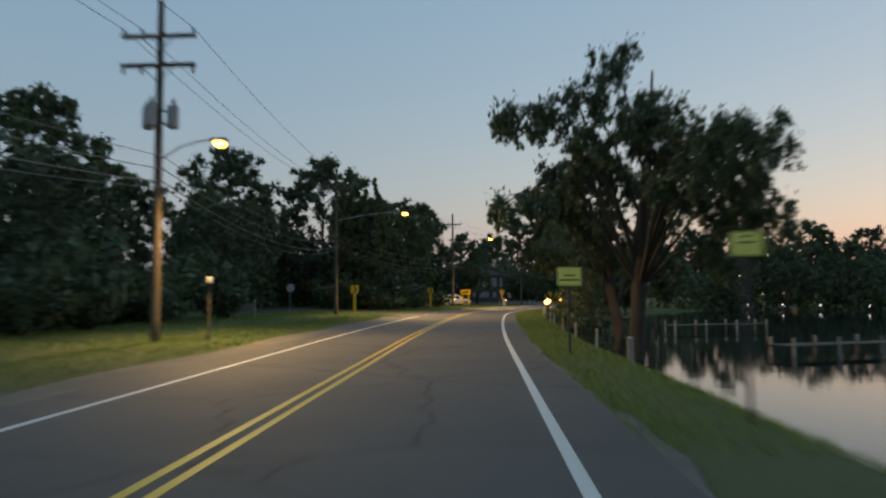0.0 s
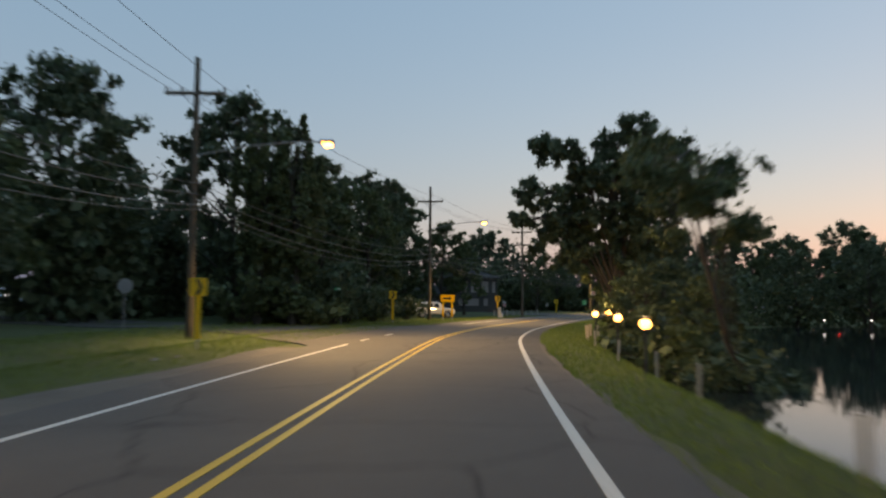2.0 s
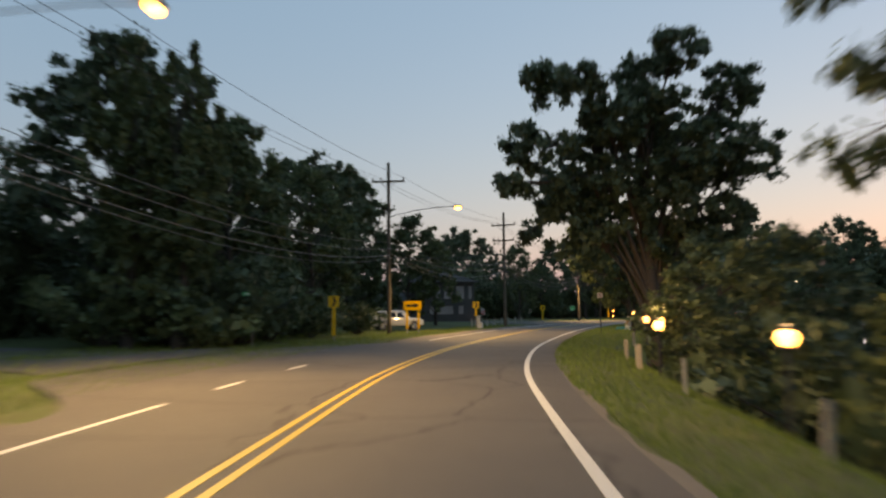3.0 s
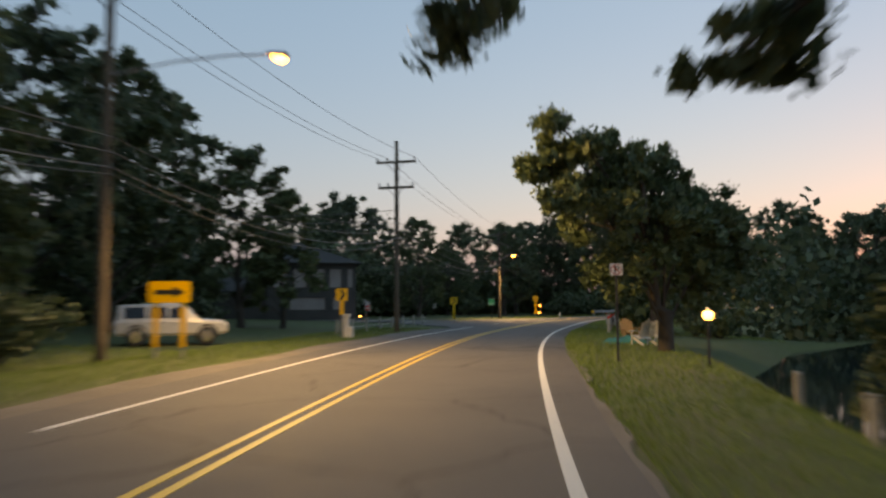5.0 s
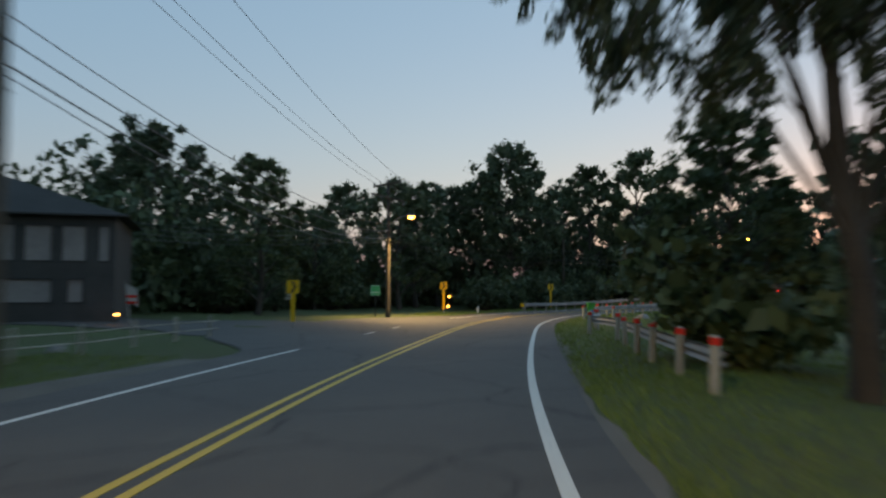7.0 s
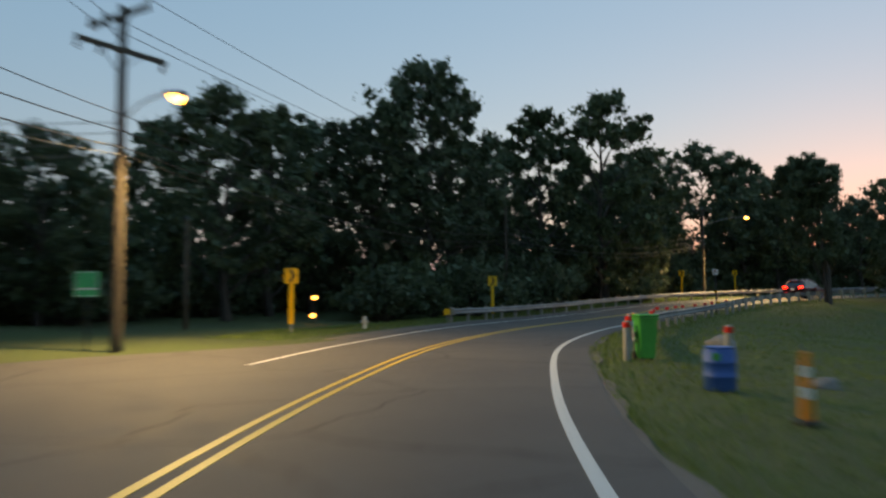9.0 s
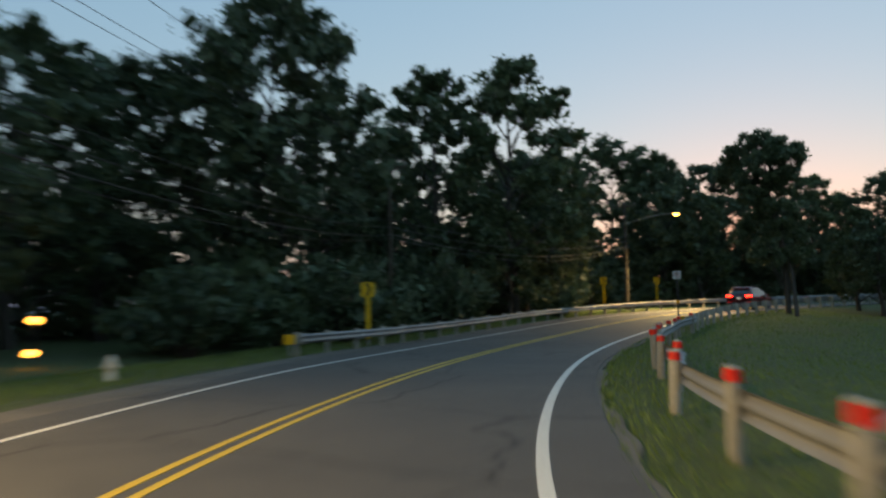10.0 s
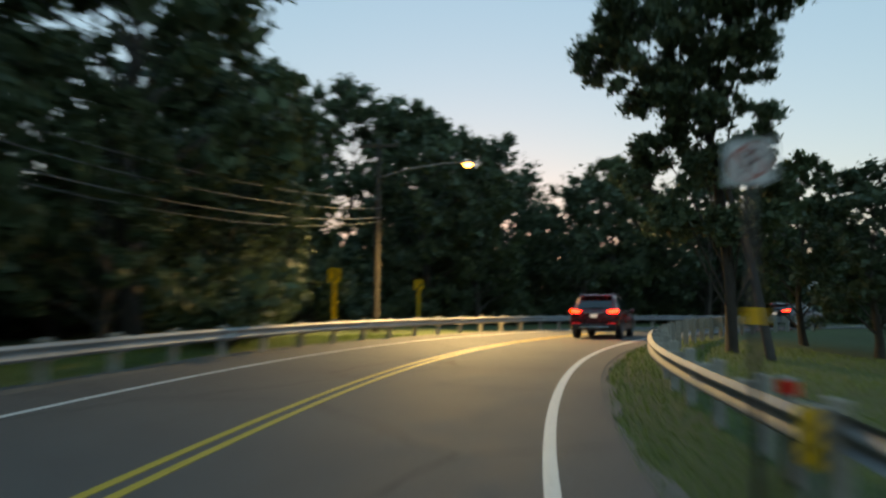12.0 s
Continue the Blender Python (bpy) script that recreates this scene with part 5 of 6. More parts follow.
def broadleaf(seed, H, R, low, leaves, leaf, spiky=False):
    """Trunk-with-limbs and crown meshes of a broadleaved tree of height H and crown radius R: a dome of leafy masses, or upright leaders."""
    rnd, rng = random.Random(seed), np.random.default_rng(seed)
    V, F, C, S = [], [], [], []
    n = 8
    trunk = [Vector((.012 * H * math.sin(k * .9 + seed), .012 * H * math.cos(k * 1.1 + seed), .84 * H * k / n - .3)) for k in range(n + 1)]
    r0 = .016 * H + .05
    ring_tube(V, F, trunk, [r0 * (1.35 if k == 0 else 1 - .88 * k / n) for k in range(n + 1)], 8)

    def along(z):
        x = min(max((z + .3) / (.84 * H) * n, 0), n - .01)
        return trunk[int(x)].lerp(trunk[int(x) + 1], x - int(x))

    def limb(a, b, r):
        mid = a.lerp(b, .5) + Vector((0, 0, .1 * (b - a).length))
        ring_tube(V, F, [a, mid, b], [r, r * .6, r * .2], 5)
        return mid
    if spiky:
        for k in range(9):
            az, off = k * 2.4, R * (.12 + .62 * (k / 9))
            top = H * (1.0 - .34 * (k / 9) + rnd.uniform(-.05, .03))
            foot = along(H * rnd.uniform(.12, .3))
            tip = Vector((math.cos(az) * off, math.sin(az) * off, top))
            limb(foot, tip, r0 * .35)
            for j in range(24):
                u = .1 + .9 * (j + rnd.random()) / 24
                q = foot.lerp(tip, u) + Vector((math.cos(az), math.sin(az), 0)) * .22 * R * math.sin(math.pi * u)
                w = (1.08 - u) * .26 * R + .05
                C.append(tuple(q + Vector((rnd.uniform(-w, w), rnd.uniform(-w, w), 0))))
                S.append(.10 * R * (1.3 - u) + .10)
        flat = 1.5
    else:
        lobes = [(Vector((rnd.uniform(-.1, .1) * R, rnd.uniform(-.1, .1) * R, H - .3 * R)), .32 * R)]
        m = 24
        for k in range(m):
            g = (k + .5) / m
            r = R * rnd.uniform(.24, .38)
            prof = math.sqrt(max(1 - ((g - .38) / .66) ** 2, .05))
            reach = max(R * prof * rnd.uniform(.78, 1.12) - .6 * r, .1)
            az = k * 2.4 + rnd.uniform(-.35, .35)
            z = low * H + .6 * r + (H * (1 - low) - 1.5 * r) * g
            lobes.append((Vector((math.cos(az) * reach, math.sin(az) * reach, z)), r))
        for c, r in lobes:
            start = along(max(c.z - .45 * math.hypot(c.x, c.y) - .06 * H, low * H * .6))
            mid = limb(start, c, max(r0 * .4 * (1 - .6 * c.z / H), .03))
            for j in range(9):
                g = Vector((rnd.gauss(0, 1), rnd.gauss(0, 1), rnd.gauss(0, 1))).normalized()
                q = c + g * r * rnd.uniform(.25, 1.0)
                if j % 3 == 0:
                    ring_tube(V, F, [mid.lerp(c, .6), q], [.03, .008], 4)
                C.append(tuple(q))
                S.append(r * rnd.uniform(.3, .62))
        flat = .8
    c, sp = np.array(C), np.array(S)
    LV, LF = leaf_quads(rng, c, sp, max(leaves // len(c), 8), leaf, leaf * .62, flat=flat, core=.62)
    return (V, F), (LV, LF)


def conifer(seed, H, R, leaves):
    rnd, rng = random.Random(seed), np.random.default_rng(seed)
    V, F, C, S = [], [], [], []
    ring_tube(V, F, [Vector((0, 0, -.3)), Vector((0, 0, H * .5)), Vector((0, 0, H))], [.2, .12, .02], 7)
    for k in range(46):
        f = .08 + .9 * k / 46
        reach = R * (1 - f) * rnd.uniform(.75, 1.15) + .15
        az = k * 2.4
        out = Vector((math.cos(az), math.sin(az), 0))
        p = Vector((0, 0, H * f))
        e = p + out * reach + Vector((0, 0, -.22 * reach))
        ring_tube(V, F, [p, e], [.035, .01], 4)
        for u in (.35, .6, .8, 1.0):
            C.append(tuple(p.lerp(e, u)))
            S.append(.16 + .22 * reach * u)
    C, S = np.array(C), np.array(S)
    return (V, F), leaf_quads(rng, C, S, leaves // len(C), .13, .035, droop=.4, flat=.45)


def make_tree(name, meshes, leafmat, m, label, category="tree", group=""):
    (V, F), (LV, LF) = meshes
    t = thing(name, m, label, category, group)
    link_mesh("trunk", V, F, "bark", t, smooth=True)
    link_mesh("crown", LV.tolist(), LF.tolist(), leafmat, t)
    return t


def copy_at(ob, m):
    """A copy at the pose m, which holds the copy's whole scale."""
    return copy_thing(ob, m @ Matrix.Diagonal((1 / ob.scale.x, 1 / ob.scale.y, 1 / ob.scale.z, 1)))


def tree_pose(s, d, turn, k, kz=None):
    m = on_ground(s, d, turn)
    return m @ Matrix.Diagonal((k, k, kz or k, 1))


def lobed_tree(name, seed, base, lobes, leaves, leaf, leafmat, label, trunk_r=.3, fork=.34, hang=0.0, second=None):
    """A tree whose crown is a group of leafy masses (s, d, height, radius), each on a limb of its own.
    hang: length of the drooping twigs; second: the foot of a second stem."""
    rnd, rng = random.Random(seed), np.random.default_rng(seed)
    m = on_ground(*base)
    inv = m.inverted()
    V, F, C, S = [], [], [], []
    cents = []
    for s, d, h, r in lobes:
        p = at(s, d)
        cents.append((inv @ Vector((p.x, p.y, h)), r))
    high = max(c.z + .4 * r for c, r in cents)
    mean = sum((c * r for c, r in cents), Vector()) / sum(r for _, r in cents)
    stem = [Vector((0, 0, -.4)), Vector((mean.x * .12 + .12, mean.y * .12, high * .18)), Vector((mean.x * .35, mean.y * .35 + .1, high * fork)),
            Vector((mean.x * .7, mean.y * .7, high * .62)), Vector((mean.x * .9, mean.y * .9, high * .88))]
    ring_tube(V, F, stem, [trunk_r * 1.3, trunk_r, trunk_r * .85, trunk_r * .5, trunk_r * .12], 10)
    if second:
        p = inv @ on_ground(*second).translation
        ring_tube(V, F, [p - Vector((0, 0, .4)), p.lerp(stem[2], .45) + Vector((.15, .2, 0)), stem[3]], [trunk_r * .9, trunk_r * .7, trunk_r * .3], 9)
    for c, r in cents:
        lift = min(max((c.z / high - .28), .34 if hang else .14), .78)
        x = lift * 4
        i = min(int(x), 3)
        start = stem[i].lerp(stem[i + 1], x - i)
        if start.z > c.z - .2:
            start = stem[1].lerp(stem[2], .7)
        far = math.hypot(c.x - start.x, c.y - start.y)
        mid = start.lerp(c, .5) + Vector((rnd.uniform(-.2, .2), rnd.uniform(-.2, .2), (.12 if far < 4.5 else .38) * (c - start).length))
        rl = trunk_r * .27
        ring_tube(V, F, [start, mid, c], [rl, rl * .62, rl * .25], 6)
        n = max(int(13 * r * r), 10)
        for k in range(n):
            g = Vector((rnd.gauss(0, 1), rnd.gauss(0, 1), rnd.gauss(0, 1))).normalized()
            q = c + Vector((g.x, g.y, g.z * .82)) * r * rnd.random() ** .4 * rnd.uniform(.7, 1.06)
            if k % 3 == 0:
                ring_tube(V, F, [mid.lerp(c, .5), c.lerp(q, .6) + Vector((0, 0, .1 * r)), q], [rl * .3, rl * .16, .008], 4)
            C.append(tuple(q))
            S.append(rnd.uniform(.3, .62))
            if hang:
                for j in range(2):
                    f = Vector((rnd.uniform(-.35, .35), rnd.uniform(-.35, .35), -hang * rnd.uniform(.35, 1.0)))
                    ring_tube(V, F, [q, q + f * .5 + Vector((0, 0, .08)), q + f], [.012, .008, .004], 3)
                    for u in (.3, .55, .8, 1.0):
                        C.append(tuple(q + f * u))
                        S.append(.15)
    C, S = np.array(C), np.array(S)
    LV, LF = leaf_quads(rng, C, S, max(leaves // len(C), 6), leaf, leaf * (.42 if hang else .6), droop=1.1 if hang else 0.0, core=0 if hang else .6)
    make_tree(name, ((V, F), (LV, LF)), leafmat, m, label)


# big trees by the lake's edge and the bend
lobed_tree("willow_tree", 11, (30.0, 8.6), [(22.8, 3.4, 7.2, .6), (26.0, 3.5, 4.8, .55), (26.6, 4.6, 5.1, .75), (27.6, 5.0, 8.3, 1.2), (29.0, 7.9, 10.9, 1.1), (28.6, 6.8, 9.4, 1.3), (30.2, 9.4, 8.9, 1.5), (30.5, 11.3, 7.5, 1.4),
           (28.0, 9.3, 7.3, 1.4), (31.0, 7.5, 7.2, 1.5), (27.0, 6.6, 7.3, 1.2), (30.0, 12.2, 6.2, .9), (26.0, 8.6, 8.0, 1.3), (28.5, 6.5, 6.2, 1.0), (30.5, 10.0, 5.6, 1.2),
           (24, 10, 6.6, 1.3), (23, 11, 6.0, 1.3), (25, 11.5, 7.0, 1.4), (23.5, 9.5, 5.6, 1.1), (25, 9, 5.4, 1.2), (26.5, 12, 5.6, 1.3), (25, 10.5, 4.4, 1.3), (24, 11.5, 4.2, 1.3), (27, 11.5, 3.4, 1.3)], 44000, .105, "leaf_dark", "large dark willow leaning over the lake's edge", .3, .4, .8)
lobed_tree("willow_tree", 12, (34.6, 8.8), [(34.0, 5.0, 6.0, 1.0), (34.5, 6.3, 7.2, 1.2), (34.8, 7.8, 7.7, 1.3), (35.0, 9.5, 6.9, 1.4), (34.0, 8.0, 5.0, 1.4), (35.0, 7.2, 5.0, 1.0), (34.5, 10.5, 4.6, 1.4), (34.8, 8.2, 3.2, 1.5),
           (35.0, 10.5, 2.6, 1.5), (36.5, 9.0, 1.8, 1.3),
           (33.5, 6.0, 5.6, 1.0), (34.5, 6.8, 6.2, 1.2), (33.8, 5.6, 7.2, 1.0)], 26000, .105, "leaf_willow", "feathery willow by the lake fence", .26, .36, .6)
lobed_tree("tree", 17, (52.6, 10.4), [(45.2, 6.2, 4.5, .8), (45.4, 7.3, 4.0, .7), (47.2, 8.5, 3.5, .6), (48.0, 6.6, 5.0, .9), (50.0, 7.2, 5.9, 1.0), (52.0, 7.6, 6.2, 1.0), (54.4, 7.6, 6.4, .8), (55.5, 8.4, 5.2, .9), (57.0, 8.9, 4.3, .8),
           (50.0, 9.0, 5.3, 1.0), (53.0, 9.5, 5.8, 1.0), (48.6, 8.0, 4.4, .7)], 10000, .1, "leaf_mid", "leafy tree leaning low over the bank and the water", .1, .3, .4)
lobed_tree("tree", 13, (79.0, 8.6), [(76.0, 3.9, 11.3, 1.3), (74.2, 5.4, 10.8, 1.3), (78.0, 8.0, 11.9, 1.2), (77.0, 9.7, 12.5, 1.6), (79.0, 11.8, 10.9, 1.9), (74.8, 3.8, 8.3, 1.5), (77.0, 6.6, 9.0, 2.2), (78.0, 10.0, 8.4, 2.4),
           (79.0, 12.6, 8.2, 1.9), (76.8, 4.8, 6.4, 1.7), (75.0, 2.8, 6.6, 1.0), (85.4, 2.3, 5.7, .9), (85.0, 6.2, 5.0, 1.0), (82.0, 4.6, 8.0, 1.8), (81.0, 9.0, 9.4, 2.2), (80.0, 11.5, 5.6, 1.9), (78.0, 6.0, 4.9, 2.1), (79.5, 9.0, 4.4, 2.5), (80.5, 12.0, 3.2, 1.8), (77.0, 8.4, 10.4, 1.7), (77.5, 6.4, 6.9, 1.9), (78.5, 9.2, 6.4, 2.1), (75.6, 6.6, 9.6, 1.5), (79.6, 10.6, 8.0, 1.8)],
           42000, .14, "leaf_dark", "tall dark tree with clumped foliage over the road's edge", .38, .3)
lobed_tree("tree", 14, (101.4, 7.8), [(97.8, 4.2, 4.9, .9), (98.0, 4.1, 7.2, .5), (98.5, 4.3, 6.6, .8), (98.5, 3.3, 5.9, .5), (99.0, 4.0, 6.0, .8), (98.2, 5.0, 6.5, .7), (99.8, 6.2, 6.3, 1.4), (101.6, 7.6, 5.9, 1.5), (102.6, 9.4, 4.7, 1.6), (99.2, 5.6, 4.5, 1.6), (101.0, 7.8, 4.2, 1.9), (103.0, 10.2, 3.3, 1.7),
           (100.2, 6.4, 2.7, 1.4), (102.4, 8.6, 2.3, 1.5)], 19000, .12, "leaf_mid", "full low-crowned leafy tree on the grass by the lake", .24, .2)
lobed_tree("willow_tree", 15, (118.6, 9.0), [(116, 4.2, 7.0, 1.2), (116.5, 5.0, 6.0, 1.0), (117, 5.8, 8.0, 1.5), (118, 7.3, 7.2, 1.6), (118, 8.9, 6.6, 1.5), (118, 8.3, 8.4, 1.3), (118.5, 10.6, 7.7, 1.5), (118.5, 11.3, 6.0, 1.3),
           (117.5, 6.5, 5.7, 1.0), (118, 9.7, 5.3, 1.3), (117, 6.2, 9.4, 1.1), (118, 7.7, 10.0, 1.1), (119, 9.6, 9.3, 1.3), (120, 10.5, 4.4, 1.4)], 34000, .1, "leaf_willow", "old willow with hanging strands on the lake's bank", .24, .32, 1.1)
lobed_tree("tree", 16, (209.8, 7.0), [(208.8, 6.0, 12.0, 1.5), (211.0, 2.6, 10.4, 1.0), (210.4, 3.6, 10.8, 1.2), (209.8, 4.4, 11.4, 1.6), (208.2, 7.5, 11.1, 1.3), (207.7, 8.5, 10.7, 1.0), (208.6, 6.6, 10.2, 2.0), (210.0, 4.6, 9.2, 1.5), (208.2, 7.5, 9.2, 1.2), (209.2, 6.0, 8.2, 1.5), (208.3, 7.3, 7.0, 1.2), (209.8, 5.0, 7.0, 1.1),
           (209.5, 4.3, 6.1, .9), (209.5, 5.5, 4.8, 1.0), (209.5, 6.3, 6.2, 1.1), (209.5, 7.0, 4.3, 1.0), (209, 8.3, 4.9, 1.0), (209.5, 7.8, 6.0, 1.0)], 24000, .12, "leaf_dark", "tall two-stemmed tree with a deep dark crown by the bend", .16, .5, 0.0, (207.8, 8.1))

# woodland prototypes, then copies
PROTO = []
for k, (seed, H, R, low, spire) in enumerate(((21, 14, 4.6, .16, False), (22, 14, 3.9, .12, False), (23, 14, 5.2, .2, False), (24, 14, 3.0, .08, True), (25, 14, 4.3, .28, False), (26, 14, 5.0, .08, False))):
    PROTO.append((broadleaf(seed, H, R, low, (10500, 9500, 10500, 8000, 8500, 4500)[k], .165 if k < 5 else .25, spire), ("leaf_dark", "leaf_mid", "leaf_dark", "leaf_mid", "leaf_dark", "leaf_dark")[k]))
MADE = {}
LABELS = ("dark broadleaved tree in the roadside woods", "leafy tree with a dense low crown by the road", "spreading dark tree at the edge of the woods", "slender upright tree beside the road", "tall tree with an open dark crown")


def wood_tree(kind, s, d, height, turn):
    k = height / 14.2
    m = tree_pose(s, d, turn, k * (1.0 if height > 7 else 1.15), k)
    if kind in MADE:
        copy_at(MADE[kind], m)
    else:
        MADE[kind] = make_tree("tree", PROTO[kind][0], PROTO[kind][1], m, LABELS[kind], "tree", "woodland trees")


# along the woods: road distance, offset, height, kind
WOODS_AT_LAKE = [(24, -21, 13, 1), (36, -19, 9.5, 0), (44, -26, 10.8, 4), (52, -17, 9, 2), (62, -23, 11.3, 1), (58, -36, 20, 0), (74, -43, 17.5, 1), (70.5, -25.8, 17.6, 0), (64, -31, 13, 0), (75.0, -12.0, 14.2, 3),
             (74.8, -14.4, 14.6, 3), (82, -21, 18.8, 0), (84, -15, 13.8, 1), (89, -19, 14.5, 0), (96, -15.5, 13.2, 1), (99, -25, 15.5, 0)]
WOODS_MIDWAY = [(107, -21.5, 17, 2), (113, -21.5, 16.8, 1), (119, -16.8, 12.4, 1), (120, -14.3, 9.6, 1), (124, -27, 18, 4), (153, -17, 11.8, 1), (155, -28, 15.8, 2), (163, -20, 9.4, 0), (170, -16.5, 13.2, 0),
             (176, -19, 13.8, 1), (178, -31, 15, 0), (181, -20.5, 15, 2), (183.5, -17, 15.5, 0), (186.5, -14.8, 20.3, 0), (193, -18, 15.7, 4), (199, -13.5, 18.5, 1), (160, -36, 15, 0), (140, -40, 14, 2)]
WOODS_AT_BEND = [(205.5, -12.0, 21.5, 1), (212, -17, 15.5, 2), (203.5, -10.6, 8.5, 1), (210.5, -12.2, 9.0, 2), (219, -20, 16.5, 1), (231, -31, 22.5, 0), (232, -25, 19, 1), (241, -31, 20.2, 2), (236, -21, 13.8, 2),
             (243, -16, 15.2, 1), (249, -12, 15.3, 0), (257, -13, 13.5, 2), (206, -26, 18, 4), (222, -30, 19, 0), (231, -16, 12.3, 1), (228, -17.5, 15.5, 0), (239, -14.5, 12.5, 2), (247, -18, 13.4, 0)]
for k, (s, d, h, kind) in enumerate(WOODS_AT_LAKE + WOODS_MIDWAY + WOODS_AT_BEND):
    wood_tree(kind, s, d, h, 47 * k)
RIGHT = [(218.5, 8.6, 7.5, 1), (215.5, 11.0, 6.8, 0), (56.5, 10.2, 5.1, 1), (64.0, 10.0, 5.8, 0), (70.0, 9.8, 6.0, 2), (90.0, 11.0, 4.7, 1), (125.5, 8.6, 6.8, 1), (220, 22, 10.6, 0), (228, 16, 9.4, 1), (236, 14, 10.3, 2),
         (246, 12, 10.6, 0), (257, 12, 11.1, 1), (232, 28, 11.7, 4), (206, 25, 7.7, 1)]
for k, (s, d, h, kind) in enumerate(RIGHT):
    wood_tree(kind, s, d, h, 31 + 53 * k)


def tree_at(x, y, h, turn):
    k = h / 14.0
    m = Matrix.Translation((x, y, gz(x, y))) @ Matrix.Rotation(radians(turn), 4, "Z") @ Matrix.Diagonal((k, k, k, 1))
    if 5 in MADE:
        copy_at(MADE[5], m)
    else:
        MADE[5] = make_tree("tree", PROTO[5][0], PROTO[5][1], m, "dark tree on the far shore of the lake", "tree", "far shore trees")


FAR = [(46, 118, 9.5), (54, 116, 11), (62, 112, 11.5), (70, 104, 12), (78, 92, 12), (84, 76, 13), (88, 58, 12), (90, 40, 13), (94, 20, 13), (96, 0, 12), (58, 124, 10), (75, 114, 12), (92, 100, 12), (104, 128, 12), (112, 146, 12), (118, 158, 11), (100, 112, 12), (126, 140, 13)]
for k, (x, y, h) in enumerate(FAR):
    tree_at(x, y, h, 61 * k)
pine = make_tree("conifer", conifer(31, 16.5, 3.4, 8000), "needle", Matrix.Translation((126, 184, gz(126, 184))), "dark pointed conifer beyond the bend", "tree")
copy_thing(pine, Matrix.Translation((118, 168, gz(118, 168))) @ Matrix.Diagonal((.8, .8, .8, 1)))


# ---------------- undergrowth ----------------
def shrub_mesh(seed, R, H, leaves):
    rnd, rng = random.Random(seed), np.random.default_rng(seed)
    V, F, C, S = [], [], [], []
    for k in range(13):
        az, reach = k * 2.4, R * rnd.uniform(.3, 1.0)
        tip = Vector((math.cos(az) * reach, math.sin(az) * reach, H * rnd.uniform(.35, .95) * (1.15 - .5 * reach / R)))
        ring_tube(V, F, [Vector((0, 0, -.1)), tip * .55 + Vector((0, 0, .12)), tip], [.03, .02, .008], 4)
        for u in (.45, .75, 1.0):
            C.append(tuple(tip * u))
            S.append(.3 * R * rnd.uniform(.7, 1.2))
    C, S = np.array(C), np.array(S)
    return (V, F), leaf_quads(rng, C, S, leaves // len(C), .085, .05, core=.6)


def shrub(m, proto=[None, None], which=0):
    if proto[which] is None:
        (V, F), (LV, LF) = shrub_mesh(41 + which, 1.5, 1.9, 1600)
        t = thing("shrub", m, ("dense dark roadside shrub", "loose green shrub at the woods' edge")[which], "shrub", "roadside shrubs")
        link_mesh("stem", V, F, "bark", t)
        link_mesh("foliage", LV.tolist(), LF.tolist(), ("leaf_dark", "leaf_mid")[which], t)
        proto[which] = t
    else:
        copy_thing(proto[which], m)


rs = random.Random(5)
SHRUBS = []
for s in np.arange(-5, 262, 4.2):
    if 48 < s < 79 or 93 < s < 152:
        continue
    for d0 in ((-14.8, -17.0) if s < 48 else (-10.8, -14.5) if s < 93 else (-19.5, -22) if s < 172 else (-8.9, -12.0) if s < 200 else (-15.6, -18.0)):
        SHRUBS.append((s + rs.uniform(-1.5, 1.5), d0 + rs.uniform(-1.3, .6), rs.uniform(.8, 1.7)))
for s in np.arange(52, 76, 3.5):
    SHRUBS.append((s + rs.uniform(-1, 1), 9.3 + rs.uniform(-.5, .8), rs.uniform(.7, 1.2)))
for s in (116, 119.5, 124.2, 126.6):
    SHRUBS.append((s, (11.4 if s < 120 else 8.7) + rs.uniform(-.4, .8), rs.uniform(.6, .8) * (1.0 if s < 120 else 1.7)))
SHRUBS += [(75.2, -11.4, 1.3), (76.5, -13.5, 1.5), (74.6, -15.6, 1.4), (77.5, -11.2, 1.2), (205.0, -7.4, 1.0), (208.5, -9.4, 1.4)]
for k, (s, d, z) in enumerate(SHRUBS):
    shrub(tree_pose(s, d, 37 * k, z, z * rs.uniform(.75, 1.25)), which=k % 2)


# ---------------- far woods, as one mass of foliage each ----------------
def woods(name, pts, top, n, leaf, label, depth=9.0, base=0.0):
    """A belt of foliage along a line of points, with an uneven top."""
    rng = np.random.default_rng(len(pts) * 7 + n)
    p = np.array(pts, float)
    seg = np.r_[0, np.cumsum(np.hypot(*np.diff(p, axis=0).T))]
    u = rng.random(n) * seg[-1]
    x, y = np.interp(u, seg, p[:, 0]), np.interp(u, seg, p[:, 1])
    tx, ty = np.gradient(p[:, 0], seg), np.gradient(p[:, 1], seg)
    nx, ny = -np.interp(u, seg, ty), np.interp(u, seg, tx)
    w = (rng.random(n) - .5) * depth
    hgt = top * (.62 + .22 * np.sin(u * .31 + 1.1 * np.sin(u * .11)) + .16 * np.sin(u * .83 + w * .4) + .09 * np.sin(u * 2.1))
    f = rng.random(n) ** .95
    clump = np.sin(u * 1.9 + f * 9) * np.sin(w * 1.3 + f * 7)
    z = f * hgt + .35 * clump
    xx, yy = x + nx * w, y + ny * w
    C = np.stack([xx, yy, z + ground_z(xx, yy) + base], 1)
    V, F = leaf_quads(rng, C, np.full(n, .3), 1, leaf, leaf * .7)
    ob = link_mesh(name, V.tolist(), F.tolist(), "leaf_dark")
    tagged(ob, label, "woods", kind="stuff")


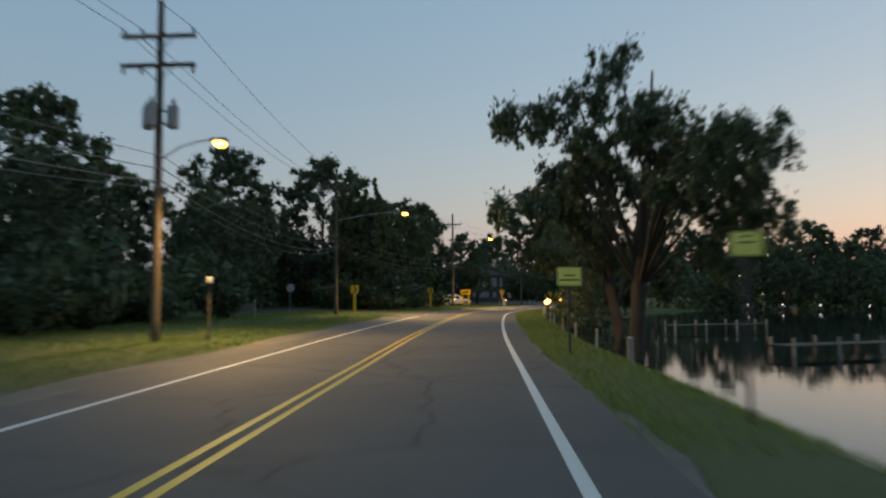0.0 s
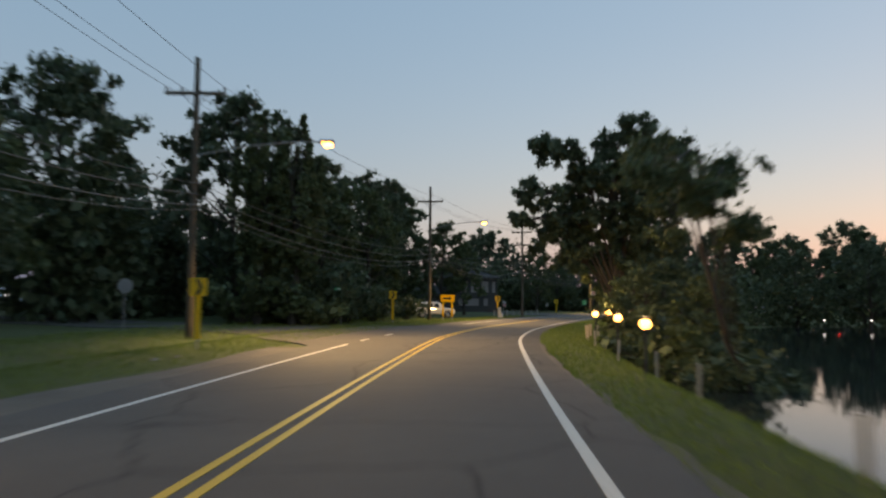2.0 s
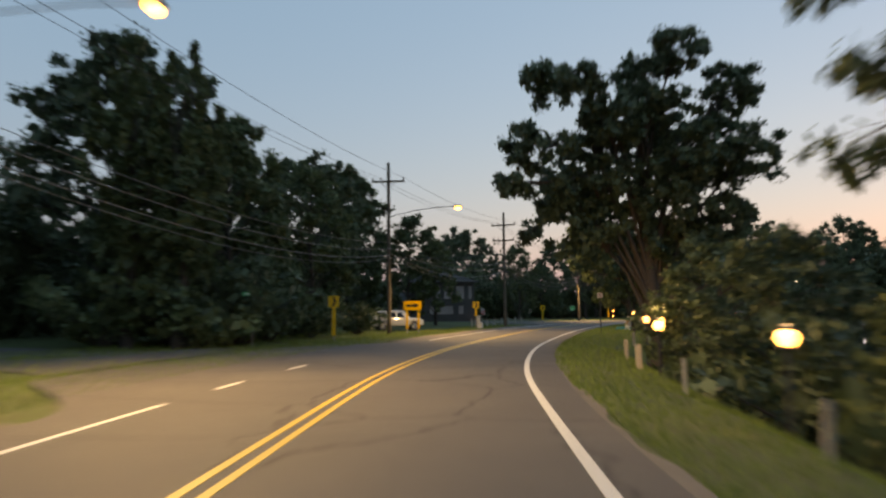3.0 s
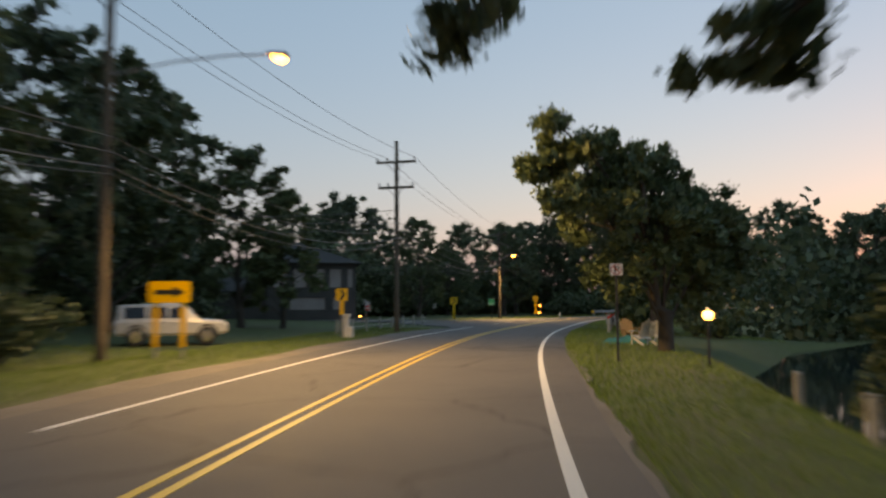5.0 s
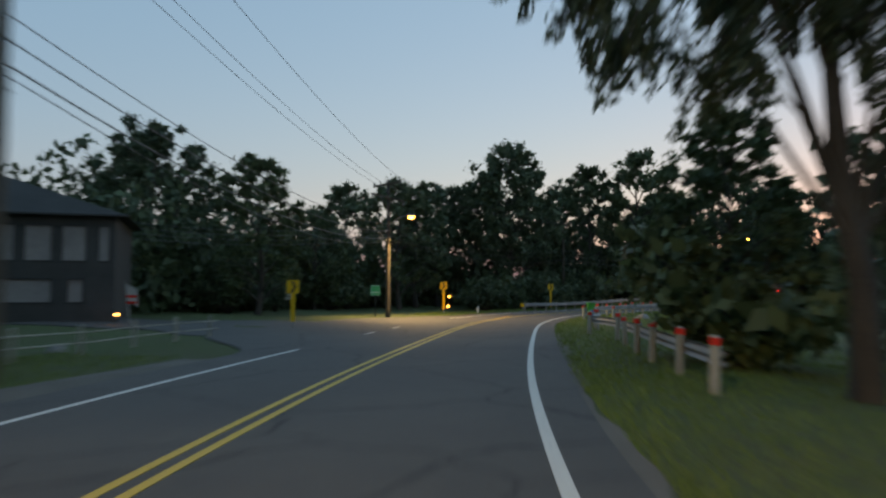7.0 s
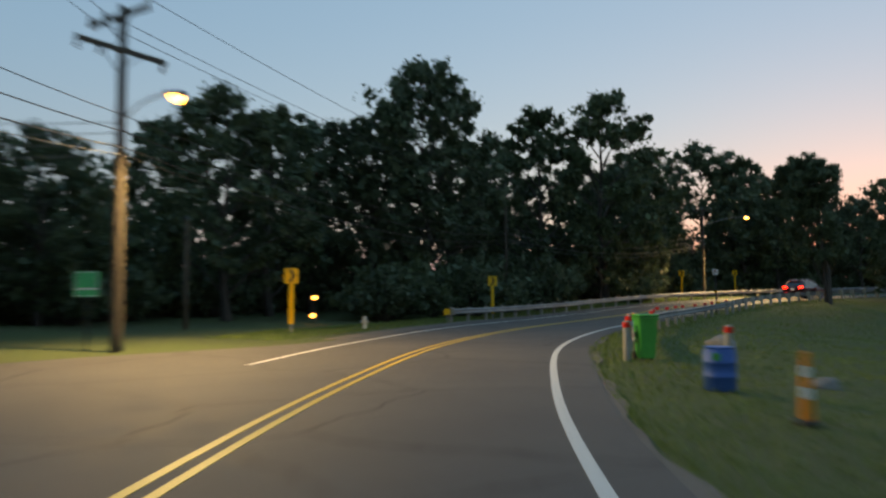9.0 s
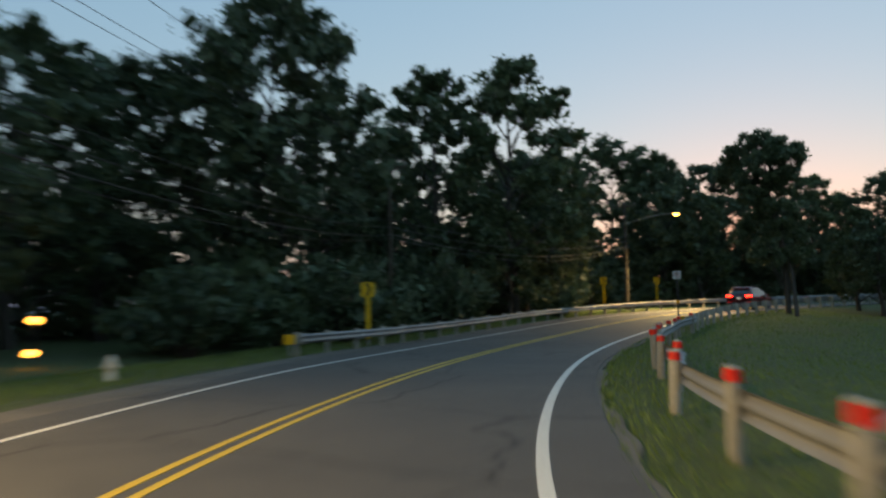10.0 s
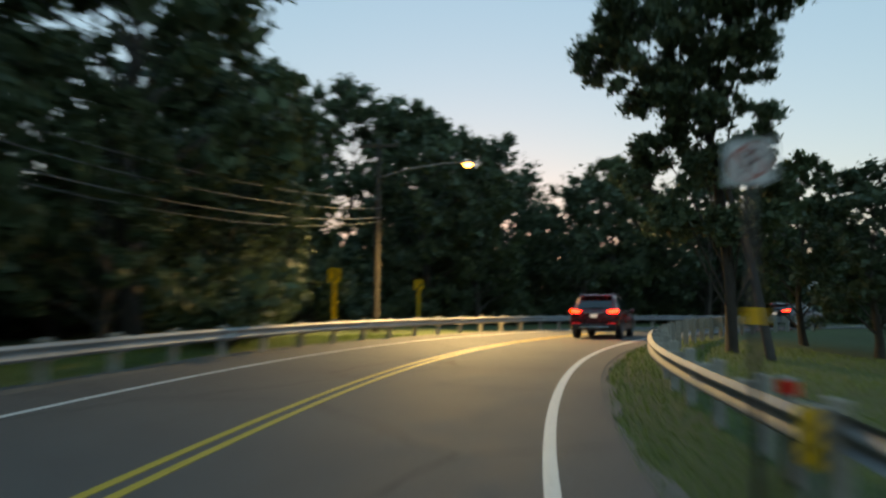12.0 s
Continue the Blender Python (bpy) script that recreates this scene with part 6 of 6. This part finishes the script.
def offset_line(s0, s1, d, step=8):
    return [tuple(at(s, d))[:2] for s in np.arange(s0, s1, step)]


woods("far_woods", offset_line(-60, 62, -34), 13, 28800, .39, "dark belt of far woodland behind the roadside trees")
woods("far_woods", offset_line(76, 134, -30), 9, 21600, .34, "dark belt of far woodland behind the roadside trees")
woods("far_woods", offset_line(148, 204, -26), 9.5, 21600, .32, "low dark undergrowth behind thin roadside trees")
woods("far_woods", offset_line(200, 270, -25), 14, 33120, .34, "dark belt of far woodland behind the roadside trees")
woods("far_woods", [(-22, 70), (-26, 110), (-14, 150), (0, 165), (20, 178)], 13, 28800, .39, "dark belt of far woodland behind the roadside trees")
woods("thicket", offset_line(194, 296, -19.5, 5), 8.0, 46000, .24, "dense dark thicket behind the outer guardrail", 4)
woods("far_woods", [(34, 116), (46, 121), (58, 119), (72, 108), (82, 90), (90, 60), (96, 20), (98, -30), (96, -90)], 9.0, 38880, .33, "dark woodland along the far shore", 8)
woods("far_woods", [(70, 122), (90, 118), (110, 122), (130, 132), (150, 125)], 10, 24480, .33, "dark woodland beyond the lawn", 10)
woods("far_woods", [(128, 186), (150, 178), (180, 160), (200, 130)], 13, 15840, .48, "dark woodland beyond the bend", 12)
woods("far_woods", [(-60, -110), (0, -125), (60, -115)], 14, 8640, .57, "dark woodland behind the start of the road", 12)


# ---------------- grass ----------------
def grass(name, n, s0, s1, d0, d1, hgt, label, seed):
    """Blades of verge grass as one mesh."""
    rng = np.random.default_rng(seed)
    s, d = rng.uniform(s0, s1, n), d0 + (d1 - d0) * rng.random(n) ** 1.5
    x = np.interp(s, RS, RC[:, 0]) + d * np.interp(s, RS, RN[:, 0])
    y = np.interp(s, RS, RC[:, 1]) + d * np.interp(s, RS, RN[:, 1])
    keep = inside_distance(x, y, LAKE) < .3
    x, y = x[keep], y[keep]
    z = ground_z(x, y) - .02
    n = len(x)
    a = rng.uniform(0, 2 * np.pi, n)
    h = hgt * rng.uniform(.5, 1.3, n)
    w = .012 + .1 * h * .2
    lx, ly = rng.normal(0, .35, n) * h, rng.normal(0, .35, n) * h
    dx, dy = np.cos(a) * w, np.sin(a) * w
    V = np.stack([np.stack([x - dx, y - dy, z], 1), np.stack([x + dx, y + dy, z], 1), np.stack([x + lx, y + ly, z + h], 1)], 1).reshape(-1, 3)
    F = np.arange(3 * n).reshape(-1, 3)
    ob = link_mesh(name, V.tolist(), F.tolist(), "grass_blade")
    tagged(ob, label, "grass", kind="stuff")


grass("verge_grass", 44000, 8, 122, 4.45, 8.6, .13, "short green verge grass beside the lake", 1)
grass("verge_grass", 54000, 118, 215, 4.4, 16.0, .12, "short green grass along the inner bend", 2)
grass("verge_grass", 36000, 8, 124, -8.8, -5.2, .14, "rough green verge grass before the woods", 3)
grass("woodland_grass", 24000, -4, 100, -15.5, -8.4, .2, "long rough grass under the roadside trees", 6)
grass("verge_grass", 20000, 160, 215, -9.0, -5.9, .15, "rough green verge grass behind the rail", 4)


# ---------------- lights across the lake ----------------
def far_lamp(x, y, h, mat, label):
    z = gz(x, y)
    t = thing("yard_lamp", Matrix.Translation((x, y, z)), label, "lamp", "far lamps across the lake")
    part("post", tube(BM(), (0, 0, -.3), (0, 0, h), .04, .03, 8), "dark_steel", t)
    part("bulb", lathe(BM(), [(.03, h - .1), (.1, h - .04), (.11, h + .03), (.05, h + .12)], 12), mat, t, "lit lamp globe", smooth=True)


for x, y, h in ((47, 113.5, 1.0), (52, 112.6, 1.1), (57, 111.2, 1.0), (62, 107, 1.0), (66, 101, 1.1), (70, 95, 1.0)):
    far_lamp(x, y, h, "cool_glow", "small cool lamp at the far shore")
far_lamp(60.7, 150.5, 6.3, "far_lamp_glow", "tall lit yard lamp beyond the lawn")
for x, y, h in ((-30, 84, 1.4), (-34.9, 60, 3.6), (-22.2, 45.1, 1.3), (-18.0, 45.1, 1.3)):
    far_lamp(x, y, h, "cool_glow", "small pale lamp among the trees")


def dock(x, y, turn, length):
    t = thing("dock", Matrix.Translation((x, y, WATER_Z)) @ Matrix.Rotation(radians(turn), 4, "Z"), "low pale wooden dock standing in the lake", "dock", "docks in the lake")
    n = int(length / .3)
    me = None
    for k in range(n):
        if me is None:
            ob = part("plank", box(BM(), (0, 0, .42), (1.3, .27, .05), None, .008), "pole_wood", t)
            me = ob.data
        else:
            ob = new("plank", me)
            ob.parent = t
        ob.matrix_basis = Matrix.Translation((0, .15 + k * .3, 0))
    for k in range(int(length / 2.4) + 1):
        for sx in (-.6, .6):
            part("dock_post", tube(BM(), (sx, .2 + 2.4 * k, -1.4), (sx, .2 + 2.4 * k, .75), .07, n=9), "post_wood", t)


dock(13.6, 30, -70, 9)
dock(15.2, 50, -75, 8)
